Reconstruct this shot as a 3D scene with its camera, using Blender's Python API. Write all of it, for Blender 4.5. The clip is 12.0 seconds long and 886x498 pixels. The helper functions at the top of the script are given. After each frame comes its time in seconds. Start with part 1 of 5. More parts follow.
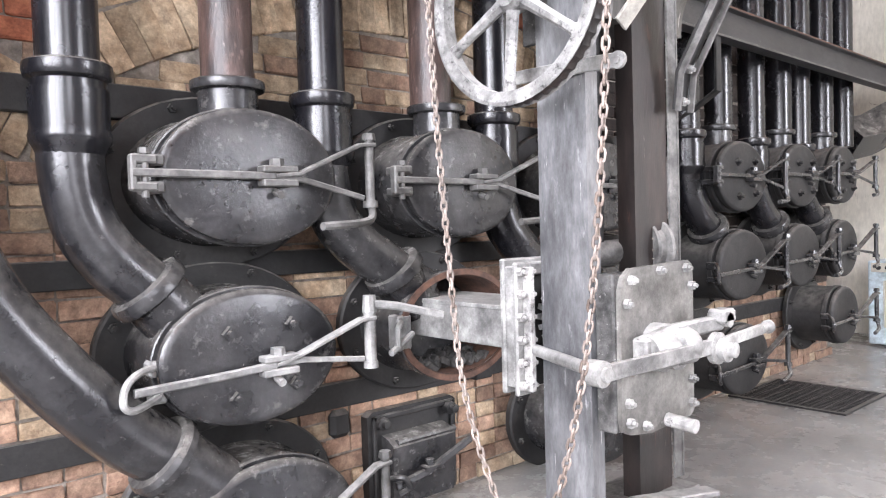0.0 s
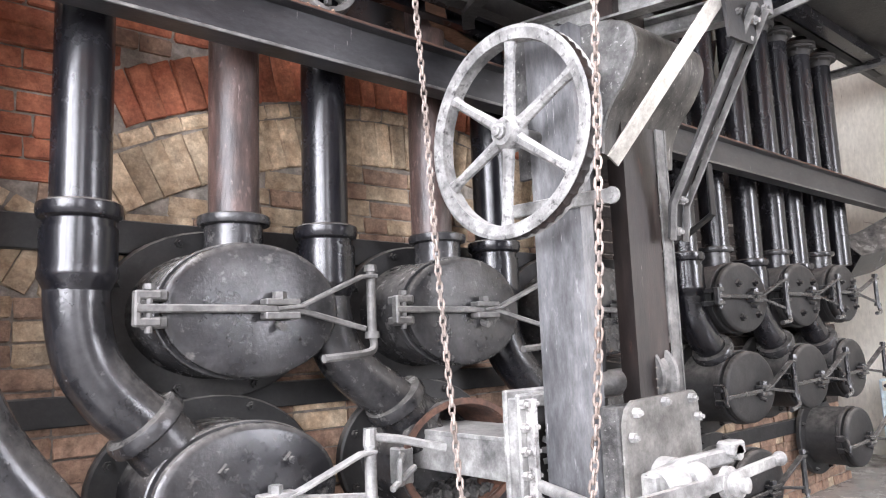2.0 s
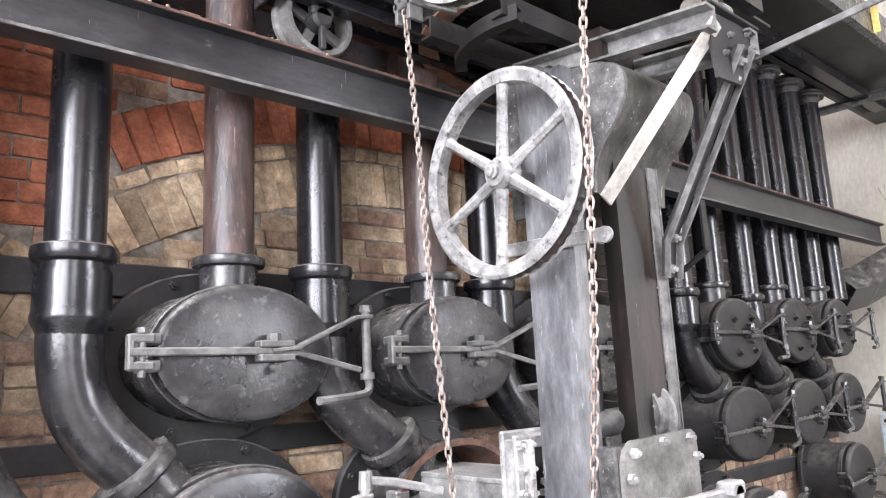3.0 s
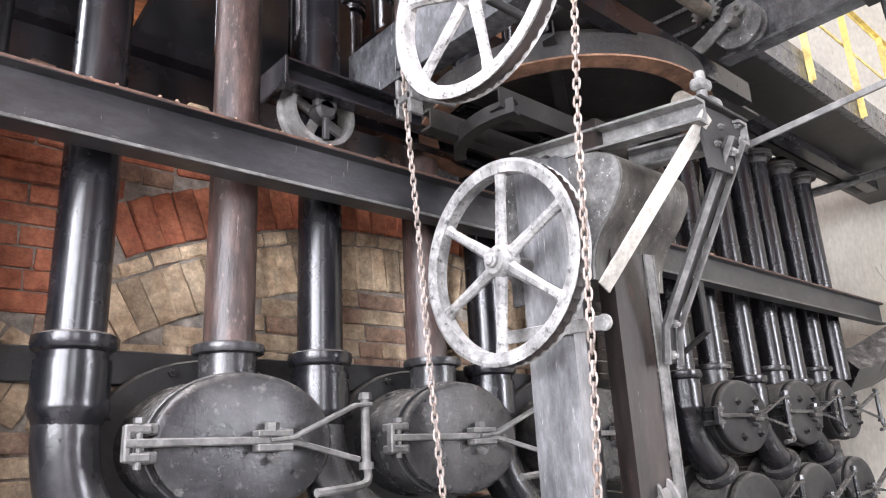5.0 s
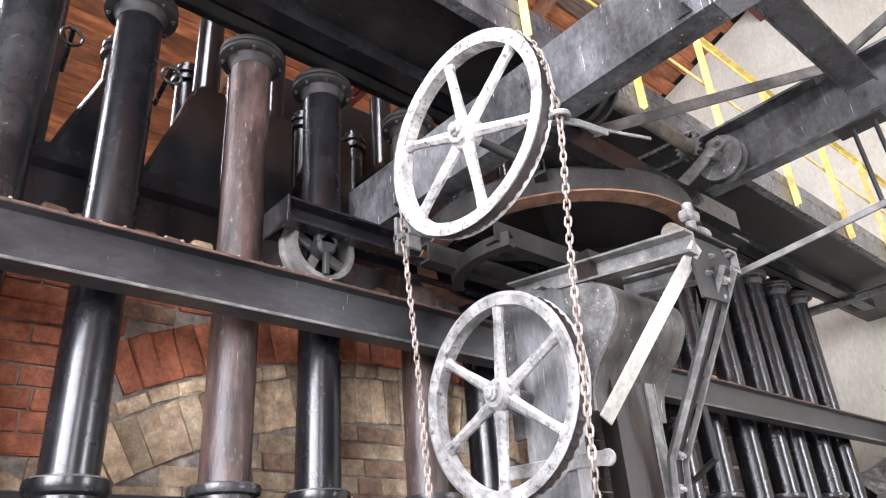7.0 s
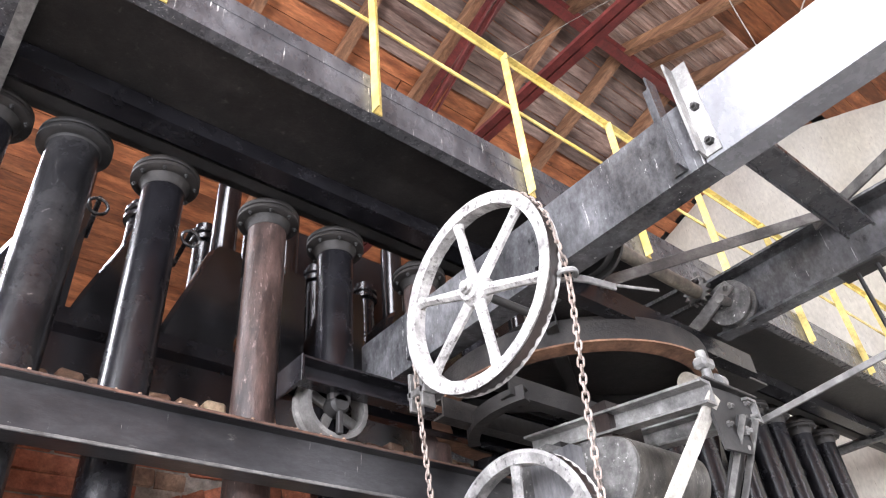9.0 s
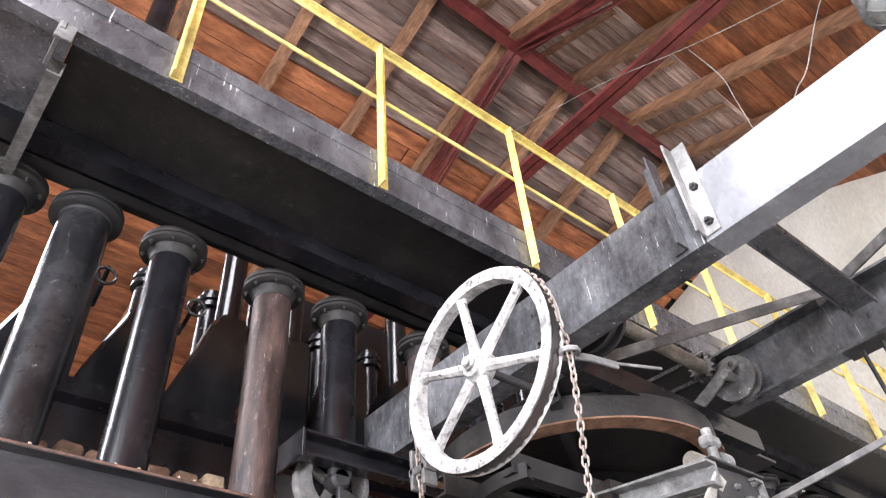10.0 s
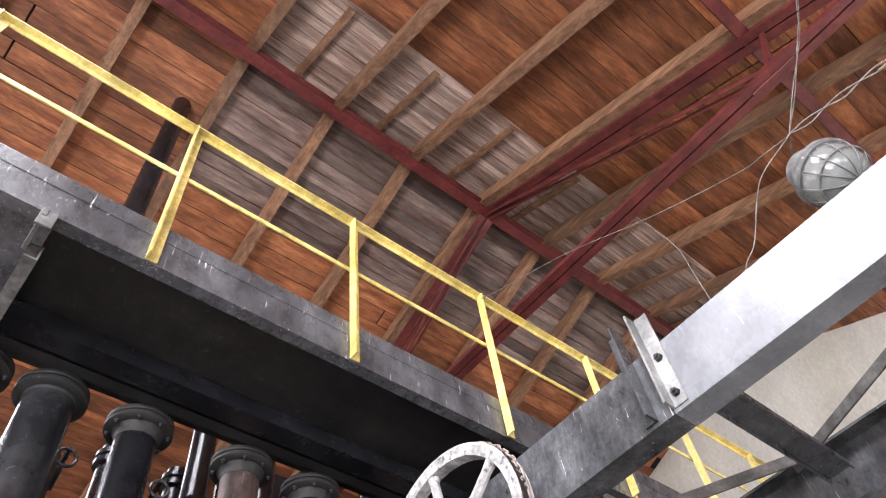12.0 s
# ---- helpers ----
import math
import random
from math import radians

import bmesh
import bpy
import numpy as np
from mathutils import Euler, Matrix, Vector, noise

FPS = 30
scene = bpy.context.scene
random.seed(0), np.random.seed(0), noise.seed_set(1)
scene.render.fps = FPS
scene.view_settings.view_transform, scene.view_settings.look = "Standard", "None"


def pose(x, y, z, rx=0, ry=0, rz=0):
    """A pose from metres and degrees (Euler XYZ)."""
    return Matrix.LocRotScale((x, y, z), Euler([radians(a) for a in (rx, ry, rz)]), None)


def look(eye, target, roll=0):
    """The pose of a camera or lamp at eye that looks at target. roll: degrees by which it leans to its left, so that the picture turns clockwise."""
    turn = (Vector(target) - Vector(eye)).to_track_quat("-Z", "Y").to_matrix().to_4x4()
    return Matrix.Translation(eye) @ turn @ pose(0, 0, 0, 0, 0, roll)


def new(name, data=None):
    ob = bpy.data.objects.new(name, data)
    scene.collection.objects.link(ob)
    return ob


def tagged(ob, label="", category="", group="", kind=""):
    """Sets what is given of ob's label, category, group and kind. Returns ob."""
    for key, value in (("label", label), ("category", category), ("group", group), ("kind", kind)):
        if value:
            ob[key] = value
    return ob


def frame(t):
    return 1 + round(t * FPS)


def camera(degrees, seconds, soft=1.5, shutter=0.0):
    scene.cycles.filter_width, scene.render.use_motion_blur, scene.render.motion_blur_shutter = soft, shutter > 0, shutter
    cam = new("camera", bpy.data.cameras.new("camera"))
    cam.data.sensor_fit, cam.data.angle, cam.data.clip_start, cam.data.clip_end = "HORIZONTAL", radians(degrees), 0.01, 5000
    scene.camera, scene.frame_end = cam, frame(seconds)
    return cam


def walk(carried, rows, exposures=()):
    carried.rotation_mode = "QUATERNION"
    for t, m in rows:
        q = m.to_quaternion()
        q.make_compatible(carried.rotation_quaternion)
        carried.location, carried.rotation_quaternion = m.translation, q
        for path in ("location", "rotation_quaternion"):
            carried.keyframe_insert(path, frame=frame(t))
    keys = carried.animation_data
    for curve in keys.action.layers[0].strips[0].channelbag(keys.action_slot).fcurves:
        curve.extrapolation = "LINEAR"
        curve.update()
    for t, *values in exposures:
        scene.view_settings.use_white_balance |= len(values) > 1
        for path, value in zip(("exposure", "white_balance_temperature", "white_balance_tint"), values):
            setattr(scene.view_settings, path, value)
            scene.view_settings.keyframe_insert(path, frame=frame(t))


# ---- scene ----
cam = camera(63.4, 12.0, soft=1.15)
PATH = [
    (0, (-0.042, -0.058, 1.295), (1.272, 1.449, 1.235), -1.6),
    (0.5, (-0.044, -0.064, 1.309), (1.264, 1.448, 1.357), -1.6),
    (1, (-0.045, -0.066, 1.322), (1.259, 1.445, 1.45), -1.6),
    (1.5, (-0.045, -0.072, 1.331), (1.258, 1.434, 1.52), -2.1),
    (2, (-0.046, -0.078, 1.342), (1.257, 1.415, 1.606), -2.2),
    (2.5, (-0.047, -0.081, 1.347), (1.256, 1.402, 1.664), -2.6),
    (3, (-0.045, -0.086, 1.353), (1.259, 1.386, 1.717), -2.8),
    (5, (-0.063, -0.107, 1.386), (1.217, 1.32, 1.955), -3.0),
    (5.5, (-0.073, -0.115, 1.398), (1.194, 1.3, 2.024), -3.0),
    (6, (-0.08, -0.119, 1.406), (1.172, 1.276, 2.104), -3.1),
    (6.5, (-0.086, -0.133, 1.416), (1.151, 1.232, 2.196), -3.3),
    (7, (-0.089, -0.145, 1.414), (1.126, 1.177, 2.295), -4.2),
    (9, (-0.132, -0.185, 1.453), (0.951, 0.983, 2.662), -6.0),
    (9.5, (-0.14, -0.204, 1.46), (0.902, 0.934, 2.733), -5.8),
    (10, (-0.152, -0.232, 1.474), (0.855, 0.856, 2.816), -5.5),
    (10.5, (-0.162, -0.258, 1.485), (0.811, 0.759, 2.906), -6.2),
    (11, (-0.164, -0.281, 1.488), (0.777, 0.665, 2.978), -7.7),
    (11.5, (-0.17, -0.303, 1.491), (0.729, 0.561, 3.054), -8.9),
    (12, (-0.173, -0.315, 1.486), (0.695, 0.471, 3.108), -10.4),
]
walk(cam, [(t, look(eye, target, roll)) for t, eye, target, roll in PATH], [(0, 0.38, 6300, 18), (7, 0.38, 6300, 18), (10, 0.25, 6350, 18), (12, -0.10, 6400, 18)])

# ---- world and light ----
world = bpy.data.worlds.new("sky")
scene.world = world
world.use_nodes = True
wn = world.node_tree
sky = wn.nodes.new("ShaderNodeTexSky")
sky.sky_type, sky.sun_disc = "NISHITA", False
sky.sun_elevation, sky.sun_rotation = radians(40), radians(200)
wn.links.new(sky.outputs[0], wn.nodes["Background"].inputs[0])
wn.nodes["Background"].inputs[1].default_value = 0.1


def window_light(m, w, h, watts):
    data = bpy.data.lights.new("window_light", "AREA")
    data.shape, data.size, data.size_y, data.energy, data.color = "RECTANGLE", w, h, watts, (0.95, 0.98, 1.0)
    ob = new("window_light", data)
    ob.matrix_world = m
    return ob


SOUTH_X = (-1.4, 6.2)
WEST_X = -4.2
WEST_Y = (-4.4, -2.3, -0.2)
for wx, watts in zip(SOUTH_X, (170, 560)):
    window_light(look((wx, -6.45, 3.1), (wx, 0, 2.4)), 1.7, 3.0, watts)
for wy, watts in zip(WEST_Y, (330, 420, 480)):
    window_light(look((WEST_X + 0.05, wy, 3.2), (0, wy, 2.7)), 1.5, 3.0, watts)
# a gable window high up at the back of the furnaces
GABLE = (4.2, 6.4, 5.1, 7.12)
window_light(look((WEST_X + 0.05, 5.3, 6.05), (0, 4.6, 4.6)), 2.0, 1.95, 380)
# a skylight in the south slope of the roof, behind the camera
SKYLIGHT = (-3.9, -1.0, -2.2, 1.0)
window_light(look((-2.45, -0.6, 7.45), (-2.2, -0.0, 0)), 2.8, 3.0, 760)

# a skylight in the north slope, above the back of the furnaces
BACKLIGHT = (-2.0, -0.12, 5.7, 7.5)
window_light(look((-1.06, 6.6, 6.98), (0.5, 2.6, 3.0)), 1.7, 1.5, 130)

# ---- materials ----
def node_mat(name):
    m = bpy.data.materials.new(name)
    m.use_nodes = True
    return m, m.node_tree.nodes, m.node_tree.links, m.node_tree.nodes["Principled BSDF"]


def ramp(nodes, links, src, a, b, ca=(0, 0, 0, 1), cb=(1, 1, 1, 1)):
    r = nodes.new("ShaderNodeValToRGB")
    r.color_ramp.elements[0].position, r.color_ramp.elements[1].position = a, b
    r.color_ramp.elements[0].color, r.color_ramp.elements[1].color = ca, cb
    links.new(src, r.inputs[0])
    return r.outputs[0]


def mix(nodes, links, fac, a, b, mode="MIX"):
    n = nodes.new("ShaderNodeMix")
    n.data_type, n.blend_type = "RGBA", mode
    for sock, v in ((n.inputs[0], fac), (n.inputs[6], a), (n.inputs[7], b)):
        if isinstance(v, (int, float)):
            sock.default_value = v
        elif isinstance(v, tuple):
            sock.default_value = (*v, 1) if len(v) == 3 else v
        else:
            links.new(v, sock)
    return n.outputs[2]


def surface(name, c1, c2, wear=(0.5, 0.5, 0.5), worn=0.0, dust=0.0, dust_c=(0.36, 0.34, 0.31), rough=(0.4, 0.6), metal=0.0,
            stretch=(1, 1, 1), big=3.0, fine=60.0, bump=0.15, per_object=0.0, specks=0.0, runs=0.0, speck_c=(0.6, 0.58, 0.55), grime=0.5):
    """A painted, rusted or worn surface: two tones, fine grain, worn patches, dust lying on top faces."""
    m, N, L, p = node_mat(name)
    pos = N.new("ShaderNodeNewGeometry").outputs["Position"]
    mp = N.new("ShaderNodeMapping")
    mp.inputs["Scale"].default_value = stretch
    L.new(pos, mp.inputs[0])
    info = N.new("ShaderNodeObjectInfo")
    if per_object:
        off = N.new("ShaderNodeVectorMath")
        off.operation = "SCALE"
        comb = N.new("ShaderNodeCombineXYZ")
        for k in range(3):
            L.new(info.outputs["Random"], comb.inputs[k])
        L.new(comb.outputs[0], off.inputs[0])
        off.inputs["Scale"].default_value = 37.0
        add = N.new("ShaderNodeVectorMath")
        L.new(mp.outputs[0], add.inputs[0])
        L.new(off.outputs[0], add.inputs[1])
        vec = add.outputs[0]
    else:
        vec = mp.outputs[0]

    def noise_tex(scale, detail=6.0, roughness=0.6):
        n = N.new("ShaderNodeTexNoise")
        n.inputs["Scale"].default_value, n.inputs["Detail"].default_value, n.inputs["Roughness"].default_value = scale, detail, roughness
        L.new(vec, n.inputs["Vector"])
        return n.outputs["Fac"]

    n1, n2, n3 = noise_tex(big), noise_tex(fine, 4.0), noise_tex(big * 4.3, 8.0, 0.7)
    col = mix(N, L, ramp(N, L, n1, 0.35, 0.65), c1, c2)
    col = mix(N, L, 0.35, col, ramp(N, L, n2, 0.3, 0.7, (0.45, 0.45, 0.45, 1), (1, 1, 1, 1)), "MULTIPLY")
    if grime:
        lo, hi = 1 - 0.75 * grime, 1 + 0.7 * grime
        patches = noise_tex(big * 1.7, 10.0, 0.72)
        col = mix(N, L, 1.0, col, ramp(N, L, patches, 0.36, 0.64, (lo, lo, lo, 1), (hi, hi, hi * 0.98, 1)), "MULTIPLY")
        scuffs = noise_tex(fine * 0.4, 8.0, 0.8)
        col = mix(N, L, grime, col, ramp(N, L, scuffs, 0.34, 0.66, (0.5, 0.49, 0.48, 1), (1.45, 1.45, 1.45, 1)), "MULTIPLY")
    if worn:
        col = mix(N, L, ramp(N, L, n3, 0.78 - 0.3 * worn, 0.84 - 0.22 * worn), col, wear)
    if specks:
        col = mix(N, L, ramp(N, L, noise_tex(fine * 0.75, 9.0, 0.75), 0.74 - 0.14 * specks, 0.78 - 0.14 * specks), col, speck_c)
    if runs:
        rm = N.new("ShaderNodeMapping")
        rm.inputs["Scale"].default_value = (1, 1, 0.07)
        L.new(pos, rm.inputs[0])
        rn = N.new("ShaderNodeTexNoise")
        rn.inputs["Scale"].default_value, rn.inputs["Detail"].default_value, rn.inputs["Roughness"].default_value = 70.0, 5.0, 0.65
        L.new(rm.outputs[0], rn.inputs["Vector"])
        col = mix(N, L, ramp(N, L, rn.outputs["Fac"], 0.72 - 0.14 * runs, 0.77 - 0.14 * runs), col, speck_c)
    if per_object:
        hsv = N.new("ShaderNodeHueSaturation")
        mr = N.new("ShaderNodeMapRange")
        mr.inputs[3].default_value, mr.inputs[4].default_value = 1 - per_object, 1 + per_object
        L.new(info.outputs["Random"], mr.inputs[0])
        L.new(mr.outputs[0], hsv.inputs["Value"])
        L.new(col, hsv.inputs["Color"])
        col = hsv.outputs[0]
    if dust:
        sep = N.new("ShaderNodeSeparateXYZ")
        L.new(N.new("ShaderNodeNewGeometry").outputs["Normal"], sep.inputs[0])
        up = ramp(N, L, sep.outputs[2], 0.2, 0.95)
        amount = mix(N, L, 1.0, up, ramp(N, L, n3, 0.3, 0.62), "MULTIPLY")
        amount = mix(N, L, 1.0, amount, (dust, dust, dust), "MULTIPLY")
        col = mix(N, L, amount, col, dust_c)
    L.new(col, p.inputs["Base Color"])
    rr = N.new("ShaderNodeMapRange")
    rr.inputs[3].default_value, rr.inputs[4].default_value = rough
    L.new(n3, rr.inputs[0])
    L.new(rr.outputs[0], p.inputs["Roughness"])
    p.inputs["Metallic"].default_value = metal
    b = N.new("ShaderNodeBump")
    b.inputs["Strength"].default_value, b.inputs["Distance"].default_value = bump, 0.01
    hmix = mix(N, L, 0.4, n3, n2)
    L.new(hmix, b.inputs["Height"])
    L.new(b.outputs[0], p.inputs["Normal"])
    return m


SOFFIT = surface("dusty_black_plate", (0.007, 0.0065, 0.0065), (0.02, 0.018, 0.017), wear=(0.06, 0.055, 0.05), worn=0.62, rough=(0.3, 0.55), bump=0.45, big=4.0, fine=95.0, specks=0.8, speck_c=(0.085, 0.08, 0.075), grime=0.7)
BLACK = surface("black_enamel", (0.006, 0.006, 0.008), (0.014, 0.0135, 0.016), wear=(0.07, 0.062, 0.058), worn=0.28, dust=0.7, rough=(0.18, 0.34), bump=0.025, big=2.4, specks=0.3, speck_c=(0.2, 0.19, 0.18))
GLOSS = surface("glossy_black_sheet", (0.006, 0.006, 0.007), (0.012, 0.0118, 0.013), wear=(0.03, 0.028, 0.027), worn=0.3, rough=(0.14, 0.24), bump=0.06, big=2.0)
GREYPIPE = surface("worn_black_pipe", (0.010, 0.010, 0.012), (0.03, 0.0295, 0.031), wear=(0.08, 0.075, 0.07), worn=0.42, dust=0.55, rough=(0.14, 0.34), bump=0.16, big=4.0, specks=0.55, speck_c=(0.24, 0.23, 0.22))
FLANGE = surface("dusty_flange_iron", (0.009, 0.008, 0.0075), (0.026, 0.0225, 0.0205), wear=(0.07, 0.062, 0.054), worn=0.5, dust=0.3, rough=(0.5, 0.7), bump=0.6, big=9.0, specks=0.35, speck_c=(0.18, 0.16, 0.14))
GROOVEDARK = surface("dark_groove", (0.006, 0.006, 0.006), (0.012, 0.0115, 0.011), rough=(0.7, 0.9), bump=0.3, big=9.0)
IRON = surface("dusty_cast_iron", (0.012, 0.012, 0.014), (0.052, 0.051, 0.052), wear=(0.14, 0.134, 0.122), worn=0.58, dust=0.55, rough=(0.12, 0.38), bump=0.3, big=3.6, specks=0.6, speck_c=(0.3, 0.29, 0.27), grime=0.6)
DARKIRON = surface("dark_cast_iron", (0.010, 0.0097, 0.010), (0.026, 0.0245, 0.024), wear=(0.14, 0.12, 0.1), worn=0.35, dust=0.6, rough=(0.5, 0.75), bump=0.3, specks=0.45, speck_c=(0.3, 0.27, 0.24))
RUSTPIPE = surface("rusty_brown_pipe", (0.03, 0.021, 0.019), (0.09, 0.056, 0.049), wear=(0.21, 0.15, 0.135), worn=0.62, dust=0.4, rough=(0.24, 0.48), bump=0.55, stretch=(1, 1, 0.3), big=10.0, specks=0.7, runs=0.3, speck_c=(0.36, 0.29, 0.265), grime=0.7)
STEEL = surface("pale_scuffed_steel", (0.15, 0.149, 0.147), (0.40, 0.396, 0.388), wear=(0.62, 0.61, 0.59), worn=0.5, dust=0.6, dust_c=(0.75, 0.73, 0.7), rough=(0.28, 0.5), metal=0.15, bump=0.4, big=3.5, specks=0.35, speck_c=(0.06, 0.058, 0.055), grime=0.6)
BAR = surface("grey_bar_steel", (0.075, 0.073, 0.07), (0.18, 0.175, 0.17), wear=(0.045, 0.038, 0.034), worn=0.55, dust=0.6, dust_c=(0.55, 0.53, 0.5), rough=(0.4, 0.65), metal=0.2, bump=0.3, big=6.0)
WHEEL = surface("worn_white_paint", (0.27, 0.264, 0.258), (0.52, 0.506, 0.495), wear=(0.07, 0.063, 0.06), worn=0.84, dust=0.5, dust_c=(0.72, 0.7, 0.67), rough=(0.5, 0.75), bump=0.4, big=9.0, specks=0.5)
# girder grey with the bright reflection put into its base colour
CRANE = surface("girder_paint_glare", (0.16, 0.165, 0.18), (0.27, 0.275, 0.29), wear=(0.09, 0.09, 0.097), worn=0.5, dust=0.3, rough=(0.2, 0.34), metal=0.1, bump=0.12, stretch=(1, 1, 0.6), big=2.5, specks=0.3, runs=0.2, grime=0.2)
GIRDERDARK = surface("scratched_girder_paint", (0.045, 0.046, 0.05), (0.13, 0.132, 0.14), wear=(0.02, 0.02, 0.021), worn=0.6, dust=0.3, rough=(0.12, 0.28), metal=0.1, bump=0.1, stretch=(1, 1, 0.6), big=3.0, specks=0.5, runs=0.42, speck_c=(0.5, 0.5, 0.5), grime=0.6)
TANSHAFT = surface("dusty_tan_steel", (0.16, 0.14, 0.115), (0.30, 0.27, 0.225), wear=(0.08, 0.07, 0.06), worn=0.5, rough=(0.4, 0.6), bump=0.2, big=6.0)
PITTED = surface("pitted_case_iron", (0.03, 0.029, 0.029), (0.12, 0.118, 0.115), wear=(0.5, 0.49, 0.47), worn=0.45, rough=(0.5, 0.7), bump=0.8, big=12.0, specks=0.9, speck_c=(0.62, 0.6, 0.57))
GIRDER = surface("girder_grey_paint", (0.05, 0.051, 0.056), (0.10, 0.10, 0.108), wear=(0.42, 0.42, 0.42), worn=0.42, dust=0.3, rough=(0.2, 0.36), bump=0.25, stretch=(1, 1, 0.6), big=4.0, specks=0.4, runs=0.6)
RAILBEAM = surface("rail_beam_grey", (0.012, 0.012, 0.0145), (0.036, 0.0355, 0.038), wear=(0.10, 0.095, 0.09), worn=0.45, dust=1.0, dust_c=(0.42, 0.31, 0.25), rough=(0.3, 0.5), bump=0.2, stretch=(0.5, 1, 1.4), big=3.0, specks=0.5, runs=0.25, speck_c=(0.34, 0.32, 0.3))
YELLOW = surface("yellow_rail_paint", (0.60, 0.45, 0.11), (0.72, 0.58, 0.22), wear=(0.36, 0.27, 0.12), worn=0.5, rough=(0.4, 0.6), bump=0.12)
REDSTEEL = surface("oxide_red_steel", (0.095, 0.0145, 0.0135), (0.14, 0.026, 0.022), wear=(0.2, 0.085, 0.07), worn=0.25, dust=0.2, rough=(0.4, 0.6), bump=0.12)
CHAIN = surface("pale_rusty_chain", (0.24, 0.185, 0.155), (0.40, 0.345, 0.315), wear=(0.18, 0.12, 0.09), worn=0.5, rough=(0.45, 0.7), metal=0.3, per_object=0.2, fine=120)
REDBRICK = surface("red_brick", (0.38, 0.11, 0.058), (0.56, 0.20, 0.108), wear=(0.18, 0.095, 0.075), worn=0.5, rough=(0.8, 0.95), per_object=0.36, bump=0.9, big=11.0, fine=110, specks=0.45, speck_c=(0.5, 0.42, 0.36), grime=0.4)
FIREBRICK = surface("buff_fire_brick", (0.36, 0.25, 0.16), (0.58, 0.455, 0.32), wear=(0.22, 0.14, 0.095), worn=0.55, rough=(0.8, 0.95), per_object=0.34, bump=0.9, big=9.0, fine=110, specks=0.4, speck_c=(0.14, 0.10, 0.08))
PINKBRICK = surface("smoked_fire_brick", (0.27, 0.16, 0.112), (0.46, 0.31, 0.22), wear=(0.10, 0.07, 0.055), worn=0.58, rough=(0.8, 0.95), per_object=0.36, bump=0.9, big=9.0, fine=110, specks=0.4, speck_c=(0.1, 0.075, 0.06))
DARKBRICK = surface("dark_brick", (0.03, 0.024, 0.021), (0.075, 0.055, 0.046), wear=(0.12, 0.075, 0.055), worn=0.3, rough=(0.8, 0.95), per_object=0.35, bump=0.9, big=9.0, fine=110)
MORTAR = surface("grey_mortar", (0.17, 0.142, 0.12), (0.33, 0.295, 0.26), wear=(0.12, 0.095, 0.08), worn=0.45, rough=(0.85, 0.95), bump=0.9, big=6.0)
CONCRETE = surface("polished_concrete", (0.28, 0.272, 0.26), (0.44, 0.43, 0.415), wear=(0.22, 0.21, 0.2), worn=0.2, rough=(0.14, 0.4), bump=0.05, big=0.9, fine=45, grime=0.2)
COVER = surface("scuffed_cover_steel", (0.12, 0.115, 0.107), (0.27, 0.262, 0.248), wear=(0.5, 0.49, 0.47), worn=0.42, dust=0.5, rough=(0.3, 0.55), metal=0.1, bump=0.4, big=3.0, specks=0.4, speck_c=(0.05, 0.047, 0.044), grime=0.5)
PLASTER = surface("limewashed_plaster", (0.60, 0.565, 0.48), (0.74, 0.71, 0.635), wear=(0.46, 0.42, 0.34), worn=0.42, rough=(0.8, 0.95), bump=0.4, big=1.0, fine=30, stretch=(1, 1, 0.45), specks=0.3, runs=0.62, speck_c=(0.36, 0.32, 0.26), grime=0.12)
PLANK = surface("pine_boards", (0.20, 0.060, 0.022), (0.39, 0.142, 0.056), wear=(0.07, 0.024, 0.014), worn=0.6, rough=(0.5, 0.8), per_object=0.4, bump=0.5, stretch=(0.6, 3.0, 3.0), big=3.4, fine=30, specks=0.4, speck_c=(0.08, 0.03, 0.018))
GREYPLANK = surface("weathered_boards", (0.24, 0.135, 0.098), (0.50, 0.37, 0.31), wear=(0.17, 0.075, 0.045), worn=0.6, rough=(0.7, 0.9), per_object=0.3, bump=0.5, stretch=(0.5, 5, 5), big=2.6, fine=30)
RAFTER = surface("rafter_timber", (0.17, 0.078, 0.04), (0.29, 0.15, 0.08), wear=(0.16, 0.09, 0.05), worn=0.4, rough=(0.6, 0.85), per_object=0.25, bump=0.5, stretch=(5, 0.5, 5), big=2.6, fine=30)
WOODHOOD = surface("scratched_hood_sheet", (0.03, 0.027, 0.024), (0.09, 0.083, 0.073), wear=(0.22, 0.205, 0.18), worn=0.55, dust=0.75, rough=(0.4, 0.6), bump=0.3, stretch=(1, 1, 0.35), big=7.0, specks=0.7, runs=0.5, speck_c=(0.34, 0.32, 0.29), grime=0.7)
PITTEDGREY = surface("speckled_grey_sheet", (0.07, 0.069, 0.068), (0.19, 0.187, 0.183), wear=(0.4, 0.39, 0.38), worn=0.5, dust=0.5, rough=(0.45, 0.65), bump=0.4, big=6.0, specks=0.9, speck_c=(0.6, 0.59, 0.57), grime=0.6)
APPLIANCE = surface("pale_blue_enamel", (0.55, 0.66, 0.72), (0.6, 0.70, 0.76), rough=(0.3, 0.4), bump=0.02)
DARKPLANK = surface("dark_boards", (0.075, 0.04, 0.03), (0.25, 0.175, 0.145), wear=(0.24, 0.10, 0.05), worn=0.5, rough=(0.6, 0.85), per_object=0.4, bump=0.5, stretch=(0.5, 3, 3), big=2.2, fine=30)
